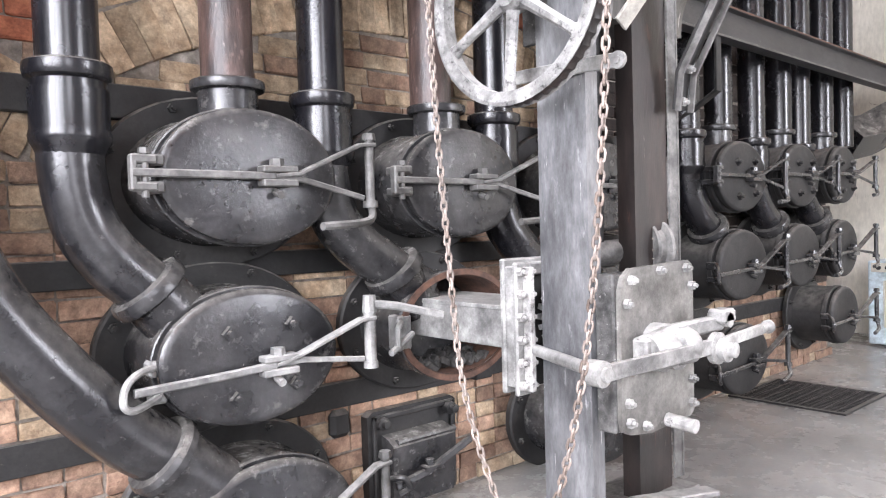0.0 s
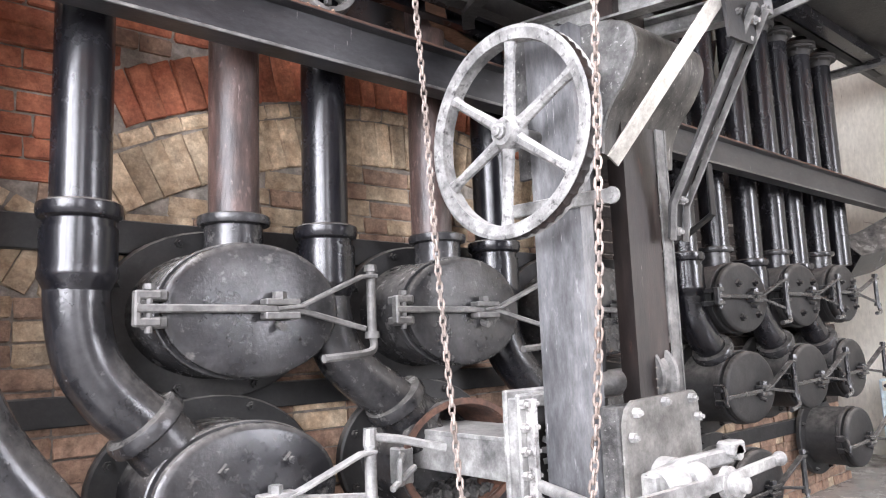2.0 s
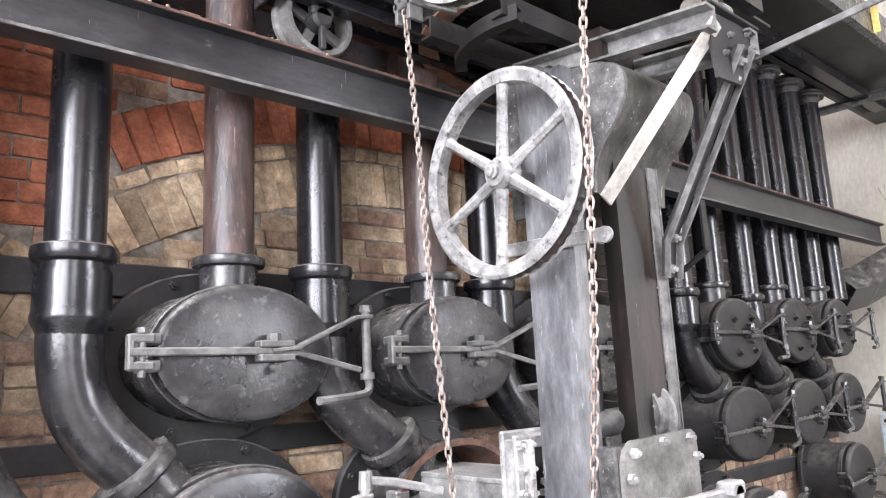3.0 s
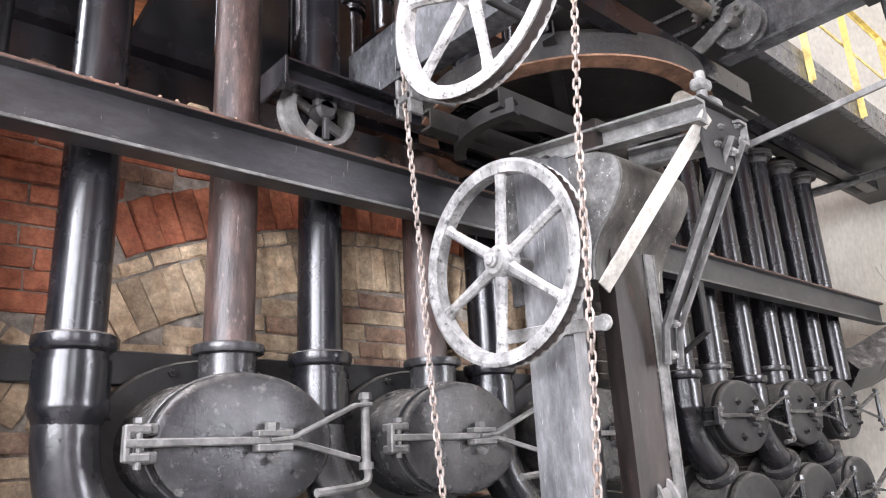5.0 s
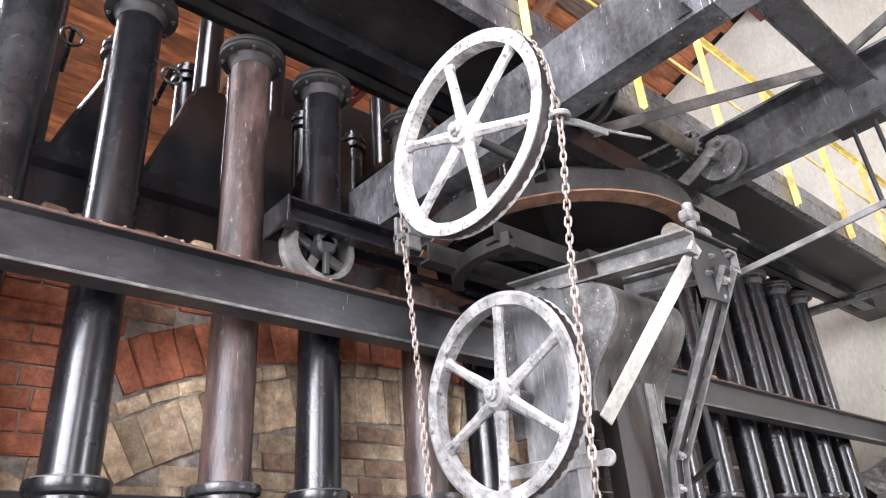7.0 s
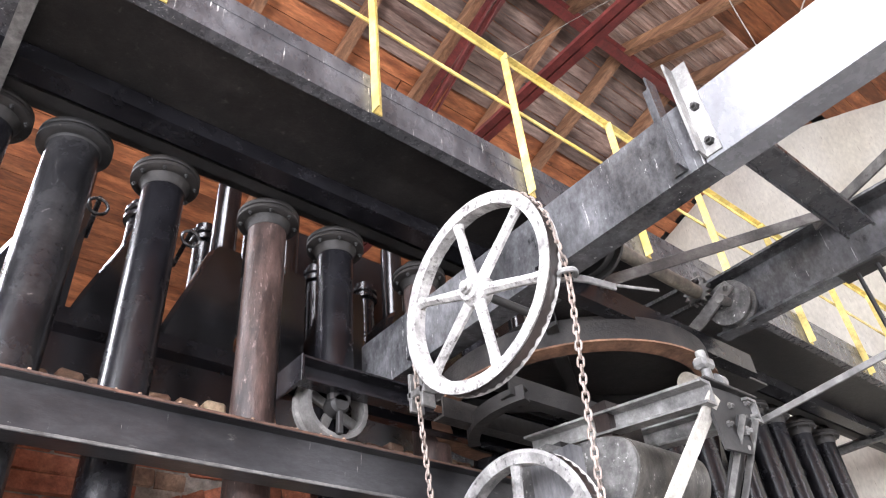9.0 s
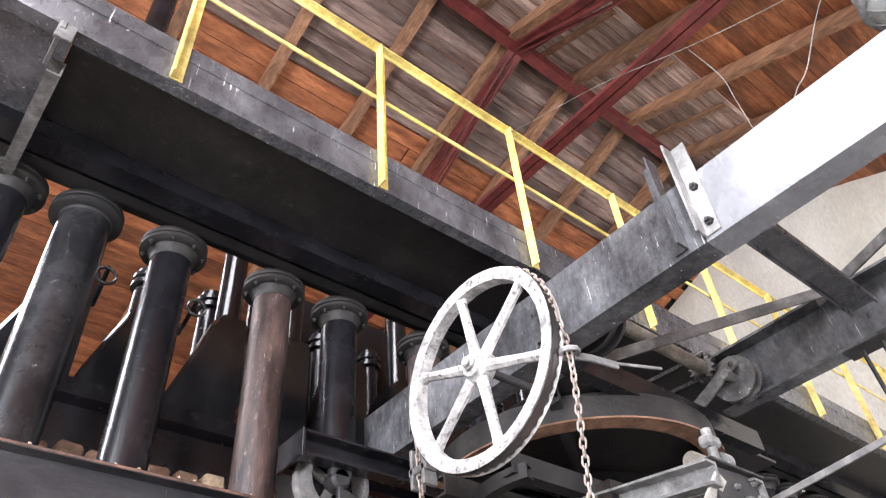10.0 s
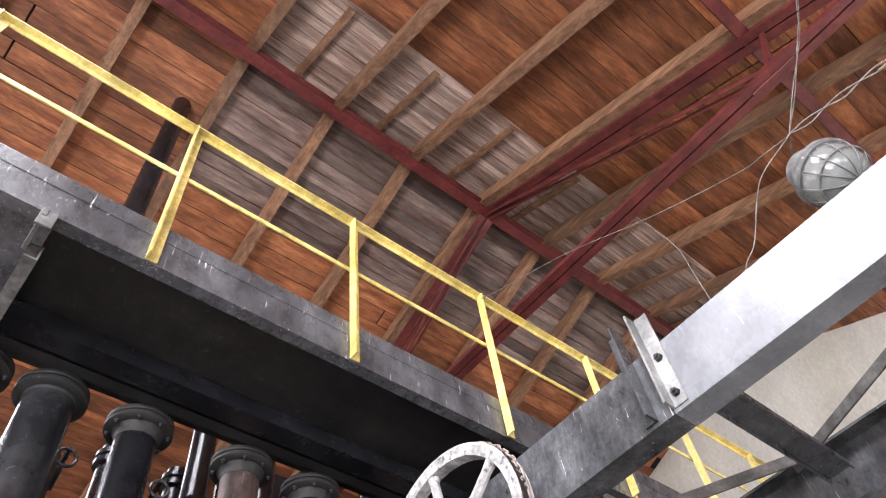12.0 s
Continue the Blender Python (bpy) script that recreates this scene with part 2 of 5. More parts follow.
# tone of the closing walls, chosen dark so they bounce little light
DIMWALL = surface("low_bounce_plaster", (0.16, 0.15, 0.14), (0.26, 0.245, 0.225), wear=(0.1, 0.09, 0.08), worn=0.4, rough=(0.8, 0.95), bump=0.4, big=1.0, fine=30)
RUST = surface("orange_rust", (0.15, 0.075, 0.045), (0.26, 0.14, 0.085), wear=(0.08, 0.05, 0.04), worn=0.5, rough=(0.7, 0.9), bump=0.4, big=7.0)
POST = surface("streaked_post_steel", (0.07, 0.071, 0.077), (0.21, 0.212, 0.22), wear=(0.34, 0.34, 0.345), worn=0.5, rough=(0.25, 0.5), metal=0.15, bump=0.25, stretch=(1, 1, 0.3), big=5.0, specks=0.5, runs=0.45, speck_c=(0.62, 0.61, 0.6), grime=0.6)
WHEELGREY = surface("grey_chain_wheel", (0.15, 0.148, 0.146), (0.36, 0.355, 0.35), wear=(0.045, 0.043, 0.042), worn=0.8, dust=0.9, dust_c=(0.7, 0.68, 0.65), rough=(0.4, 0.65), bump=0.4, big=9.0, specks=0.7, speck_c=(0.66, 0.65, 0.63))
REARPOST = surface("rusty_black_post", (0.012, 0.0105, 0.010), (0.036, 0.024, 0.021), wear=(0.085, 0.04, 0.031), worn=0.52, rough=(0.3, 0.55), bump=0.3, stretch=(1, 1, 0.25), big=5.0, specks=0.3, runs=0.2, speck_c=(0.3, 0.25, 0.23), grime=0.7)
RUSTDARK = surface("brown_scale", (0.06, 0.034, 0.026), (0.15, 0.075, 0.05), wear=(0.03, 0.022, 0.02), worn=0.5, rough=(0.7, 0.9), bump=0.5, big=9.0)
WIRE = surface("grey_wire", (0.11, 0.095, 0.08), (0.17, 0.15, 0.13), rough=(0.5, 0.7))
WHITEBAR = surface("white_painted_bar", (0.42, 0.40, 0.36), (0.52, 0.50, 0.45), wear=(0.4, 0.36, 0.3), worn=0.3, rough=(0.5, 0.7))
DUSTCOAL = surface("coal_dust", (0.03, 0.029, 0.028), (0.10, 0.095, 0.09), wear=(0.3, 0.29, 0.27), worn=0.3, rough=(0.8, 0.95), bump=1.0, big=14)


def glass_mat():
    m, N, L, p = node_mat("lamp_glass")
    p.inputs["Base Color"].default_value = (0.6, 0.62, 0.59, 1)
    p.inputs["Roughness"].default_value, p.inputs["Transmission Weight"].default_value = 0.12, 0.75
    return m


GLASS = glass_mat()

# ---- building helpers ----
BASE = {}


def thing(name, base, label, category, group="", kind=""):
    ob = new(name)
    ob.empty_display_size = 0.1
    ob.location = base
    BASE[ob.name] = Vector(base)
    return tagged(ob, label, category, group, kind)


def finish(name, bm, material, base=Vector((0, 0, 0)), smooth=True):
    for v in bm.verts:
        v.co -= base
    bmesh.ops.recalc_face_normals(bm, faces=bm.faces)
    me = bpy.data.meshes.new(name)
    bm.to_mesh(me)
    bm.free()
    me.materials.append(material)
    if smooth:
        for f in me.polygons:
            f.use_smooth = True
        me.set_sharp_from_angle(angle=radians(32))
    return new(name, me)


def part(name, bm, material, parent, label="", smooth=True):
    """Links a bmesh, built in world places, as one mesh object under a thing or under a part."""
    base = BASE[parent.name]
    ob = finish(name, bm, material, base, smooth)
    ob.parent = parent
    BASE[ob.name] = base
    return tagged(ob, label)


def solid(name, bm, material, label, category, kind="", base=(0, 0, 0), group=""):
    """A top-level thing that is one mesh."""
    ob = finish(name, bm, material, Vector(base))
    ob.location = base
    BASE[ob.name] = Vector(base)
    return tagged(ob, label, category, group, kind)


def box(bm, x0, x1, y0, y1, z0, z1, bevel=0.0, m=None):
    vs = [bm.verts.new((x, y, z)) for x in (x0, x1) for y in (y0, y1) for z in (z0, z1)]
    fs = [bm.faces.new([vs[i] for i in q]) for q in ((0, 1, 3, 2), (4, 6, 7, 5), (0, 4, 5, 1), (2, 3, 7, 6), (0, 2, 6, 4), (1, 5, 7, 3))]
    if m is not None:
        for v in vs:
            v.co = m @ v.co
    if bevel:
        edges = list({e for f in fs for e in f.edges})
        bmesh.ops.bevel(bm, geom=edges, offset=bevel, segments=1, affect="EDGES")
    return bm


def frame_of(d):
    d = Vector(d).normalized()
    a = Vector((0, 0, 1)) if abs(d.z) < 0.9 else Vector((1, 0, 0))
    u = d.cross(a).normalized()
    return u, d.cross(u).normalized(), d


def ring_verts(bm, c, u, v, ru, rv, n):
    return [bm.verts.new(Vector(c) + u * (ru * math.cos(2 * math.pi * i / n)) + v * (rv * math.sin(2 * math.pi * i / n))) for i in range(n)]


def skin(bm, rings, caps=(True, True)):
    n = len(rings[0])
    for a, b in zip(rings, rings[1:]):
        for i in range(n):
            bm.faces.new((a[i], a[(i + 1) % n], b[(i + 1) % n], b[i]))
    if caps[0]:
        bm.faces.new(rings[0][::-1])
    if caps[1]:
        bm.faces.new(rings[-1])
    return bm


def cyl(bm, p0, p1, r0, r1=None, n=24, caps=(True, True)):
    u, v, _ = frame_of(Vector(p1) - Vector(p0))
    r1 = r0 if r1 is None else r1
    return skin(bm, [ring_verts(bm, p0, u, v, r0, r0, n), ring_verts(bm, p1, u, v, r1, r1, n)], caps)


def turned(bm, origin, axis, profile, n=28, ratio=1.0, caps=(True, True), side=None):
    """A shape turned about an axis: profile rows of radius and distance along it; ratio squeezes it to an oval."""
    u, v, d = frame_of(axis) if side is None else (Vector(side), Vector(axis).cross(Vector(side)), Vector(axis))
    o = Vector(origin)
    return skin(bm, [ring_verts(bm, o + d * h, u, v, r, r * ratio, n) for r, h in profile], caps)


def tube(bm, pts, r, n=16, caps=(True, True)):
    pts = [Vector(p) for p in pts]
    rings, u = [], None
    for i, p in enumerate(pts):
        d = (pts[min(i + 1, len(pts) - 1)] - pts[max(i - 1, 0)]).normalized()
        if u is None:
            u, v, _ = frame_of(d)
        else:
            u = (u - d * u.dot(d)).normalized()
            v = d.cross(u)
        rings.append(ring_verts(bm, p, u, v, r, r, n))
    return skin(bm, rings, caps)


def smooth_path(pts, steps=6):
    """A smooth curve through points."""
    P = [Vector(p) for p in pts]
    P = [2 * P[0] - P[1]] + P + [2 * P[-1] - P[-2]]
    out = []
    for i in range(1, len(P) - 2):
        for k in range(steps):
            t = k / steps
            a, b, c, d = P[i - 1], P[i], P[i + 1], P[i + 2]
            out.append(0.5 * ((2 * b) + (c - a) * t + (2 * a - 5 * b + 4 * c - d) * t * t + (3 * b - a - 3 * c + d) * t ** 3))
    return out + [P[-2]]


def prism(bm, outline, o, u, v, d, length):
    """An outline of (a, b) in the directions u and v, drawn out along d."""
    o, u, v, d = Vector(o), Vector(u), Vector(v), Vector(d)
    a = [bm.verts.new(o + u * p + v * q) for p, q in outline]
    b = [bm.verts.new(o + u * p + v * q + d * length) for p, q in outline]
    return skin(bm, [a, b])


def i_section(w, h, tw, tf):
    return [(-w / 2, 0), (w / 2, 0), (w / 2, tf), (tw / 2, tf * 1.4), (tw / 2, h - tf * 1.4), (w / 2, h - tf), (w / 2, h), (-w / 2, h), (-w / 2, h - tf), (-tw / 2, h - tf * 1.4), (-tw / 2, tf * 1.4), (-w / 2, tf)]


def c_section(w, h, t):
    """A channel: the web at 0, the flanges reach w."""
    return [(0, 0), (w, 0), (w, t), (t, t * 1.3), (t, h - t * 1.3), (w, h - t), (w, h), (0, h)]


def bolt(bm, p, d, r=0.014, h=0.014, n=6):
    p, d = Vector(p), Vector(d).normalized()
    cyl(bm, p, p + d * h, r, r * 0.92, n)
    cyl(bm, p + d * h * 0.9, p + d * h * 1.7, r * 0.5, r * 0.45, 8)
    return bm


def flat_bar(bm, pts, w, t, wide=(0, 0, 1), bevel=0.0):
    """A flat bar along points; w across the direction wide, t thick."""
    P = [Vector(p) for p in pts]
    rings = []
    for i, p in enumerate(P):
        d = (P[min(i + 1, len(P) - 1)] - P[max(i - 1, 0)]).normalized()
        a = Vector(wide)
        a = (a - d * a.dot(d)).normalized()
        b = d.cross(a)
        c = 0.22 * min(w, t)
        A, B = w / 2, t / 2
        rings.append([bm.verts.new(p + a * sa + b * sb) for sa, sb in ((-A, -B + c), (-A + c, -B), (A - c, -B), (A, -B + c), (A, B - c), (A - c, B), (-A + c, B), (-A, B - c))])
    return skin(bm, rings)

# ---- the hall ----
RIDGE_Y, RIDGE_Z, SLOPE = 2.4, 8.75, 0.39


def roof_z(y):
    return RIDGE_Z - SLOPE * abs(y - RIDGE_Y)


bm = bmesh.new()
box(bm, -6.8, 8.9, -6.8, 9.2, -0.15, 0.0)
floor = solid("floor", bm, CONCRETE, "worn pale concrete floor of the hall", "floor", "structure")

bm = bmesh.new()
prism(bm, [(-6.8, 0), (9.2, 0), (9.2, roof_z(9.2)), (RIDGE_Y, RIDGE_Z), (-6.8, roof_z(-6.8))], (8.6, 0, 0), (0, 1, 0), (0, 0, 1), (1, 0, 0), 0.3)
solid("wall_east", bm, PLASTER, "limewashed gable wall with bare plaster streaks", "wall", "structure")
bm = bmesh.new()
box(bm, -6.5, 8.6, 9.0, 9.3, 0, roof_z(9.0))
solid("wall_north", bm, DIMWALL, "plaster wall behind the furnaces, dark to cut bounced light", "wall", "structure")


def pierced(bm, lo, hi, top, centres, w, z0, z1, place):
    """A wall with window openings: place(a0, a1, z0, z1) adds a block."""
    edges = [lo]
    for c in centres:
        edges += [c - w / 2, c + w / 2]
    edges.append(hi)
    for k in range(0, len(edges), 2):
        place(edges[k], edges[k + 1], 0, top)
    for c in centres:
        place(c - w / 2, c + w / 2, 0, z0)
        place(c - w / 2, c + w / 2, z1, top)


bm = bmesh.new()
pierced(bm, WEST_X, 8.6, roof_z(-6.5) - 0.02, SOUTH_X, 1.8, 1.5, 4.7, lambda a, b, c, d: box(bm, a, b, -6.8, -6.5, c, d))
solid("wall_south", bm, DIMWALL, "unseen plaster wall with tall window openings, dark to cut bounced light", "wall", "structure")
bm = bmesh.new()
pierced(bm, -6.5, 9.0, 4.9, WEST_Y, 1.6, 1.6, 4.8, lambda a, b, c, d: box(bm, WEST_X - 0.3, WEST_X, a, b, c, d))
gy0, gy1, gz0, gz1 = GABLE
for outline in ([(-6.5, 4.9), (gy0, 4.9), (gy0, roof_z(gy0)), (RIDGE_Y, RIDGE_Z), (-6.5, roof_z(-6.5))], [(gy1, 4.9), (9.0, 4.9), (9.0, roof_z(9.0)), (gy1, roof_z(gy1))],
                [(gy0, 4.9), (gy1, 4.9), (gy1, gz0), (gy0, gz0)], [(gy0, gz1), (gy1, gz1), (gy1, roof_z(gy1)), (gy0, roof_z(gy0))]):
    prism(bm, outline, (WEST_X - 0.3, 0, 0), (0, 1, 0), (0, 0, 1), (1, 0, 0), 0.3)
solid("wall_west", bm, DIMWALL, "unseen gable wall with tall window openings, dark to cut bounced light", "wall", "structure")

# roof skin above the boards
bm = bmesh.new()
SX0, SX1, SY0, SY1 = SKYLIGHT
BX0, BX1, BY0, BY1 = BACKLIGHT
for x0, x1, y0, y1 in ((-7.2, 9.2, RIDGE_Y, BY0), (-7.2, BX0, BY0, BY1), (BX1, 9.2, BY0, BY1), (-7.2, 9.2, BY1, 9.6), (-7.2, 9.2, SY1, RIDGE_Y), (-7.2, SX0, SY0, SY1), (SX1, 9.2, SY0, SY1), (-7.2, 9.2, -7.2, SY0)):
    vs = [bm.verts.new(p) for p in ((x0, y0, roof_z(y0) + 0.06), (x1, y0, roof_z(y0) + 0.06), (x1, y1, roof_z(y1) + 0.06), (x0, y1, roof_z(y1) + 0.06))]
    f = bm.faces.new(vs)
    ex = bmesh.ops.extrude_face_region(bm, geom=[f])
    for v in ex["geom"]:
        if isinstance(v, bmesh.types.BMVert):
            v.co.z += 0.05
solid("roof_cover", bm, DARKIRON, "dark felt roof covering over the boards", "roof", "structure")

# ---- furnace bench wall ----
WALL_Y = 2.6
bm = bmesh.new()
box(bm, -3.0, 7.0, WALL_Y + 0.014, 5.6, 0.0, 2.66)
furnace = solid("furnace_wall", bm, MORTAR, "brick front of the retort furnace with buff and red bricks", "furnace", "structure")

for zc, h in ((1.765, 0.12), (1.17, 0.10), (0.585, 0.11)):
    bm = bmesh.new()
    box(bm, -3.0, 6.9, 2.56, 2.61, zc - h / 2, zc + h / 2, 0.004)
    solid("wall_band", bm, DARKIRON, "flat dark iron band bracing the furnace brickwork", "tie band", base=(0, 2.585, zc), group="furnace bands")

# ---- retorts ----
def oval(bm, x, z, rows, n=40):
    """Oval tube along y: rows of (half width, half height, y)."""
    rings = []
    for rx, rz, y in rows:
        rings.append([bm.verts.new((x + rx * math.cos(2 * math.pi * i / n), y, z + rz * math.sin(2 * math.pi * i / n))) for i in range(n)])
    return rings


RX, RZ = 0.325, 0.23


def retort(x, z, label, lid=True, bent=False, studs=False, neck="up", kx=1.0, bar_slope=0.0, body_mat=None, bar_mat=None):
    t = thing("retort", (x, WALL_Y, z), label, "retort", "furnace retorts")
    rx = RX * kx
    body_mat, bar_mat = body_mat or IRON, bar_mat or BAR
    fy = 0.0 if neck == "up" else (0.006 if z > 0.6 else 0.012)
    bm = bmesh.new()
    skin(bm, oval(bm, x, z, [(rx * 1.33, RZ * 1.38, 2.558 - fy), (rx * 1.33, RZ * 1.38, 2.53 - fy), (rx * 1.3, RZ * 1.35, 2.522 - fy)]))
    part("flange_plate", bm, DARKIRON, t)
    for k in range(8):
        a = math.pi * (k + 0.5) / 4
        bm = bmesh.new()
        bolt(bm, (x + rx * 1.2 * math.cos(a), 2.524 - fy, z + RZ * 1.24 * math.sin(a)), (0, -1, 0), 0.018, 0.018)
        part("bolt", bm, DARKIRON, t)
    bm = bmesh.new()
    rows = [(rx * 1.04, RZ * 1.04, 2.53), (rx, RZ, 2.50), (rx, RZ, 2.285), (rx * 1.03, RZ * 1.04, 2.277), (rx * 1.03, RZ * 1.04, 2.25), (rx * 1.015, RZ * 1.02, 2.246)]
    if not lid:
        rows += [(rx * 0.93, RZ * 0.92, 2.233), (rx * 0.92, RZ * 0.91, 2.5)]
    skin(bm, oval(bm, x, z, rows), (True, True))
    part("body", bm, body_mat, t)
    if not lid:
        hx = x - rx - 0.045
        bm = bmesh.new()
        box(bm, hx + 0.02, hx + 0.09, 2.22, 2.29, z - 0.07, z + 0.07, 0.006)
        tube(bm, smooth_path([(hx + 0.05, 2.24, z + 0.045), (hx - 0.01, 2.17, z + 0.04), (hx - 0.05, 2.13, z + 0.03), (hx - 0.05, 2.13, z - 0.035), (hx - 0.01, 2.17, z - 0.045), (hx + 0.05, 2.24, z - 0.045)], 4), 0.013, 8)
        tube(bm, [(hx - 0.10, 2.11, z - 0.05), (hx + 0.06, 2.18, z + 0.0)], 0.013, 8)
        part("hinge", bm, STEEL, t)
        bm = bmesh.new()
        rr = oval(bm, x, z, [(rx * 1.035, RZ * 1.045, 2.231), (rx * 1.035, RZ * 1.045, 2.222), (rx * 0.945, RZ * 0.935, 2.222), (rx * 0.905, RZ * 0.895, 2.26), (rx * 0.90, RZ * 0.89, 2.49)])
        skin(bm, rr, (False, False))
        part("mouth_lining", bm, RUSTDARK, t, "rusty rim and lining of the open mouth")
    if neck == "up":
        bm = bmesh.new()
        cyl(bm, (x, 2.38, z + 0.1), (x, 2.38, z + 0.315), 0.105)
        turned(bm, (x, 2.38, z + 0.31), (0, 0, 1), [(0.108, 0), (0.128, 0.006), (0.132, 0.02), (0.13, 0.036), (0.118, 0.042)])
        part("neck", bm, IRON, t)
    if lid:
        # insert between lid and body; the groove's shade is put into its colour
        bm = bmesh.new()
        skin(bm, oval(bm, x, z, [(rx * 0.975, RZ * 0.97, 2.248), (rx * 0.975, RZ * 0.97, 2.224)]))
        part("gasket", bm, GROOVEDARK, t, "near-black insert that gives the groove round the lid its shade")
        bm = bmesh.new()
        skin(bm, oval(bm, x, z, [(rx * 0.98, RZ * 0.975, 2.2265), (rx * 1.0, RZ * 1.0, 2.225), (rx * 1.008, RZ * 1.008, 2.213), (rx * 0.997, RZ * 0.995, 2.200), (rx * 0.965, RZ * 0.955, 2.191), (rx * 0.92, RZ * 0.90, 2.188), (rx * 0.6, RZ * 0.6, 2.183), (rx * 0.3, RZ * 0.3, 2.181)]))
        lid_ob = part("lid", bm, body_mat, t, "oval cast lid with a smooth dusty face")
        if studs:
            for a, b in ((-0.10, 0.09), (0.13, 0.10), (-0.08, -0.13), (0.14, -0.11)):
                bm = bmesh.new()
                bolt(bm, (x + a, 2.186, z + b), (0, -1, 0), 0.027, 0.022, 4)
                part("stud", bm, IRON, lid_ob)
        # hinge clevis
        dz, low_c, drop = -bar_slope * 0.2, bar_slope * 0.12, 0.06 if bent else 0.0
        hx = x - rx - 0.045
        bm = bmesh.new()
        if bar_slope:
            tube(bm, smooth_path([(hx + 0.07, 2.24, z + dz + 0.055), (hx + 0.01, 2.20, z + dz + 0.058), (hx - 0.045, 2.16, z + dz + 0.045), (hx - 0.075, 2.14, z + dz + 0.015), (hx - 0.078, 2.14, z + dz - 0.03),
                                  (hx - 0.05, 2.15, z + dz - 0.05), (hx + 0.01, 2.19, z + dz - 0.045), (hx + 0.06, 2.23, z + dz - 0.035)], 4), 0.012, 8)
            box(bm, hx + 0.025, hx + 0.085, 2.215, 2.28, z + dz + 0.025, z + dz + 0.075, 0.008)
            box(bm, hx + 0.03, hx + 0.08, 2.215, 2.28, z + dz - 0.06, z + dz - 0.02, 0.008)
        else:
            for s in (-1, 1):
                box(bm, hx - 0.042, hx + 0.03, 2.145, 2.19, z + dz + s * 0.042 - 0.014, z + dz + s * 0.042 + 0.014, 0.006)
                box(bm, hx + 0.01, hx + 0.06, 2.17, 2.29, z + dz + s * 0.042 - 0.018, z + dz + s * 0.042 + 0.018, 0.006)
            box(bm, hx - 0.05, hx - 0.03, 2.145, 2.18, z + dz - 0.055, z + dz + 0.055, 0.005)
            tube(bm, [(hx - 0.005, 2.16, z + dz - 0.075), (hx - 0.005, 2.16, z + dz + 0.075)], 0.012, 8)
            cyl(bm, (hx - 0.005, 2.16, z + dz + 0.058), (hx - 0.005, 2.16, z + dz + 0.075), 0.02, 0.018, 6)
        part("hinge", bm, bar_mat, t)
        # cross bar, centre screw and fork on the right
        bm = bmesh.new()
        c = (x + 0.05, 2.150, z - low_c)
        flat_bar(bm, [(hx - 0.045, 2.15, z + dz), (x - 0.12, 2.148, (z + dz) * 0.45 + (z - low_c) * 0.55), c], 0.026, 0.02)
        flat_bar(bm, [c, (x + 0.14, 2.14, z + 0.01 - low_c * 0.5), (x + 0.36, 2.09, z + 0.115 - drop + bar_slope * 0.16), (x + 0.42, 2.09, z + 0.118 - drop + bar_slope * 0.16)], 0.04, 0.014, (0, 1, 0))
        flat_bar(bm, [c, (x + 0.16, 2.15, z - 0.01 - low_c * 0.6), (x + 0.38, 2.10, z - 0.075 + bar_slope * 0.1)], 0.02, 0.014)
        part("crossbar", bm, bar_mat, t)
        bm = bmesh.new()
        box(bm, x + 0.0, x + 0.13, 2.125, 2.178, z + 0.012 - low_c, z + 0.034 - low_c, 0.004)
        box(bm, x + 0.0, x + 0.13, 2.125, 2.178, z - 0.036 - low_c, z - 0.012 - low_c, 0.004)
        cyl(bm, (x + 0.06, 2.15, z + 0.03 - low_c), (x + 0.06, 2.15, z + 0.058 - low_c), 0.026, 0.024, 6)
        cyl(bm, (x + 0.07, 2.14, z - 0.065 - low_c), (x + 0.07, 2.19, z - 0.05 - low_c), 0.014, 0.014, 8)
        part("screw_block", bm, bar_mat, t)
        bm = bmesh.new()
        top = z + 0.14 - drop + bar_slope * 0.16
        low = z - 0.09 + bar_slope * 0.1
        cyl(bm, (x + 0.405, 2.095, low - 0.02), (x + 0.405, 2.095, top), 0.022 if bent else 0.017, None, 12)
        cyl(bm, (x + 0.405, 2.095, low - 0.02), (x + 0.405, 2.095, low + 0.005), 0.028, 0.026, 12)
        cyl(bm, (x + 0.405, 2.095, top - 0.005), (x + 0.405, 2.095, top + 0.02), 0.026, 0.022, 6)
        part("latch_pin", bm, bar_mat, t)
        bm = bmesh.new()
        if bent:
            flat_bar(bm, [(x + 0.405, 2.09, top + 0.03), (x + 0.50, 2.05, top + 0.015), (x + 0.66, 1.98, top - 0.03)], 0.03, 0.026)
            cyl(bm, (x + 0.405, 2.095, top), (x + 0.405, 2.095, top + 0.06), 0.028, 0.024, 10)
        else:
            tube(bm, smooth_path([(x + 0.405, 2.095, low), (x + 0.40, 2.08, low - 0.055), (x + 0.34, 2.06, low - 0.075), (x + 0.16, 2.03, low - 0.085)], 4), 0.015, 8)
        part("handle", bm, bar_mat, t)
    return t


PIPE_Y = 2.38
LONG = 3.81


def collar(bm, p, d=(0, 0, 1), k=1.0):
    turned(bm, p, d, [(0.108 * k, -0.14), (0.112 * k, -0.03), (0.128 * k, -0.02), (0.134 * k, 0.0), (0.132 * k, 0.022), (0.118 * k, 0.03), (0.1 * k, 0.032)])


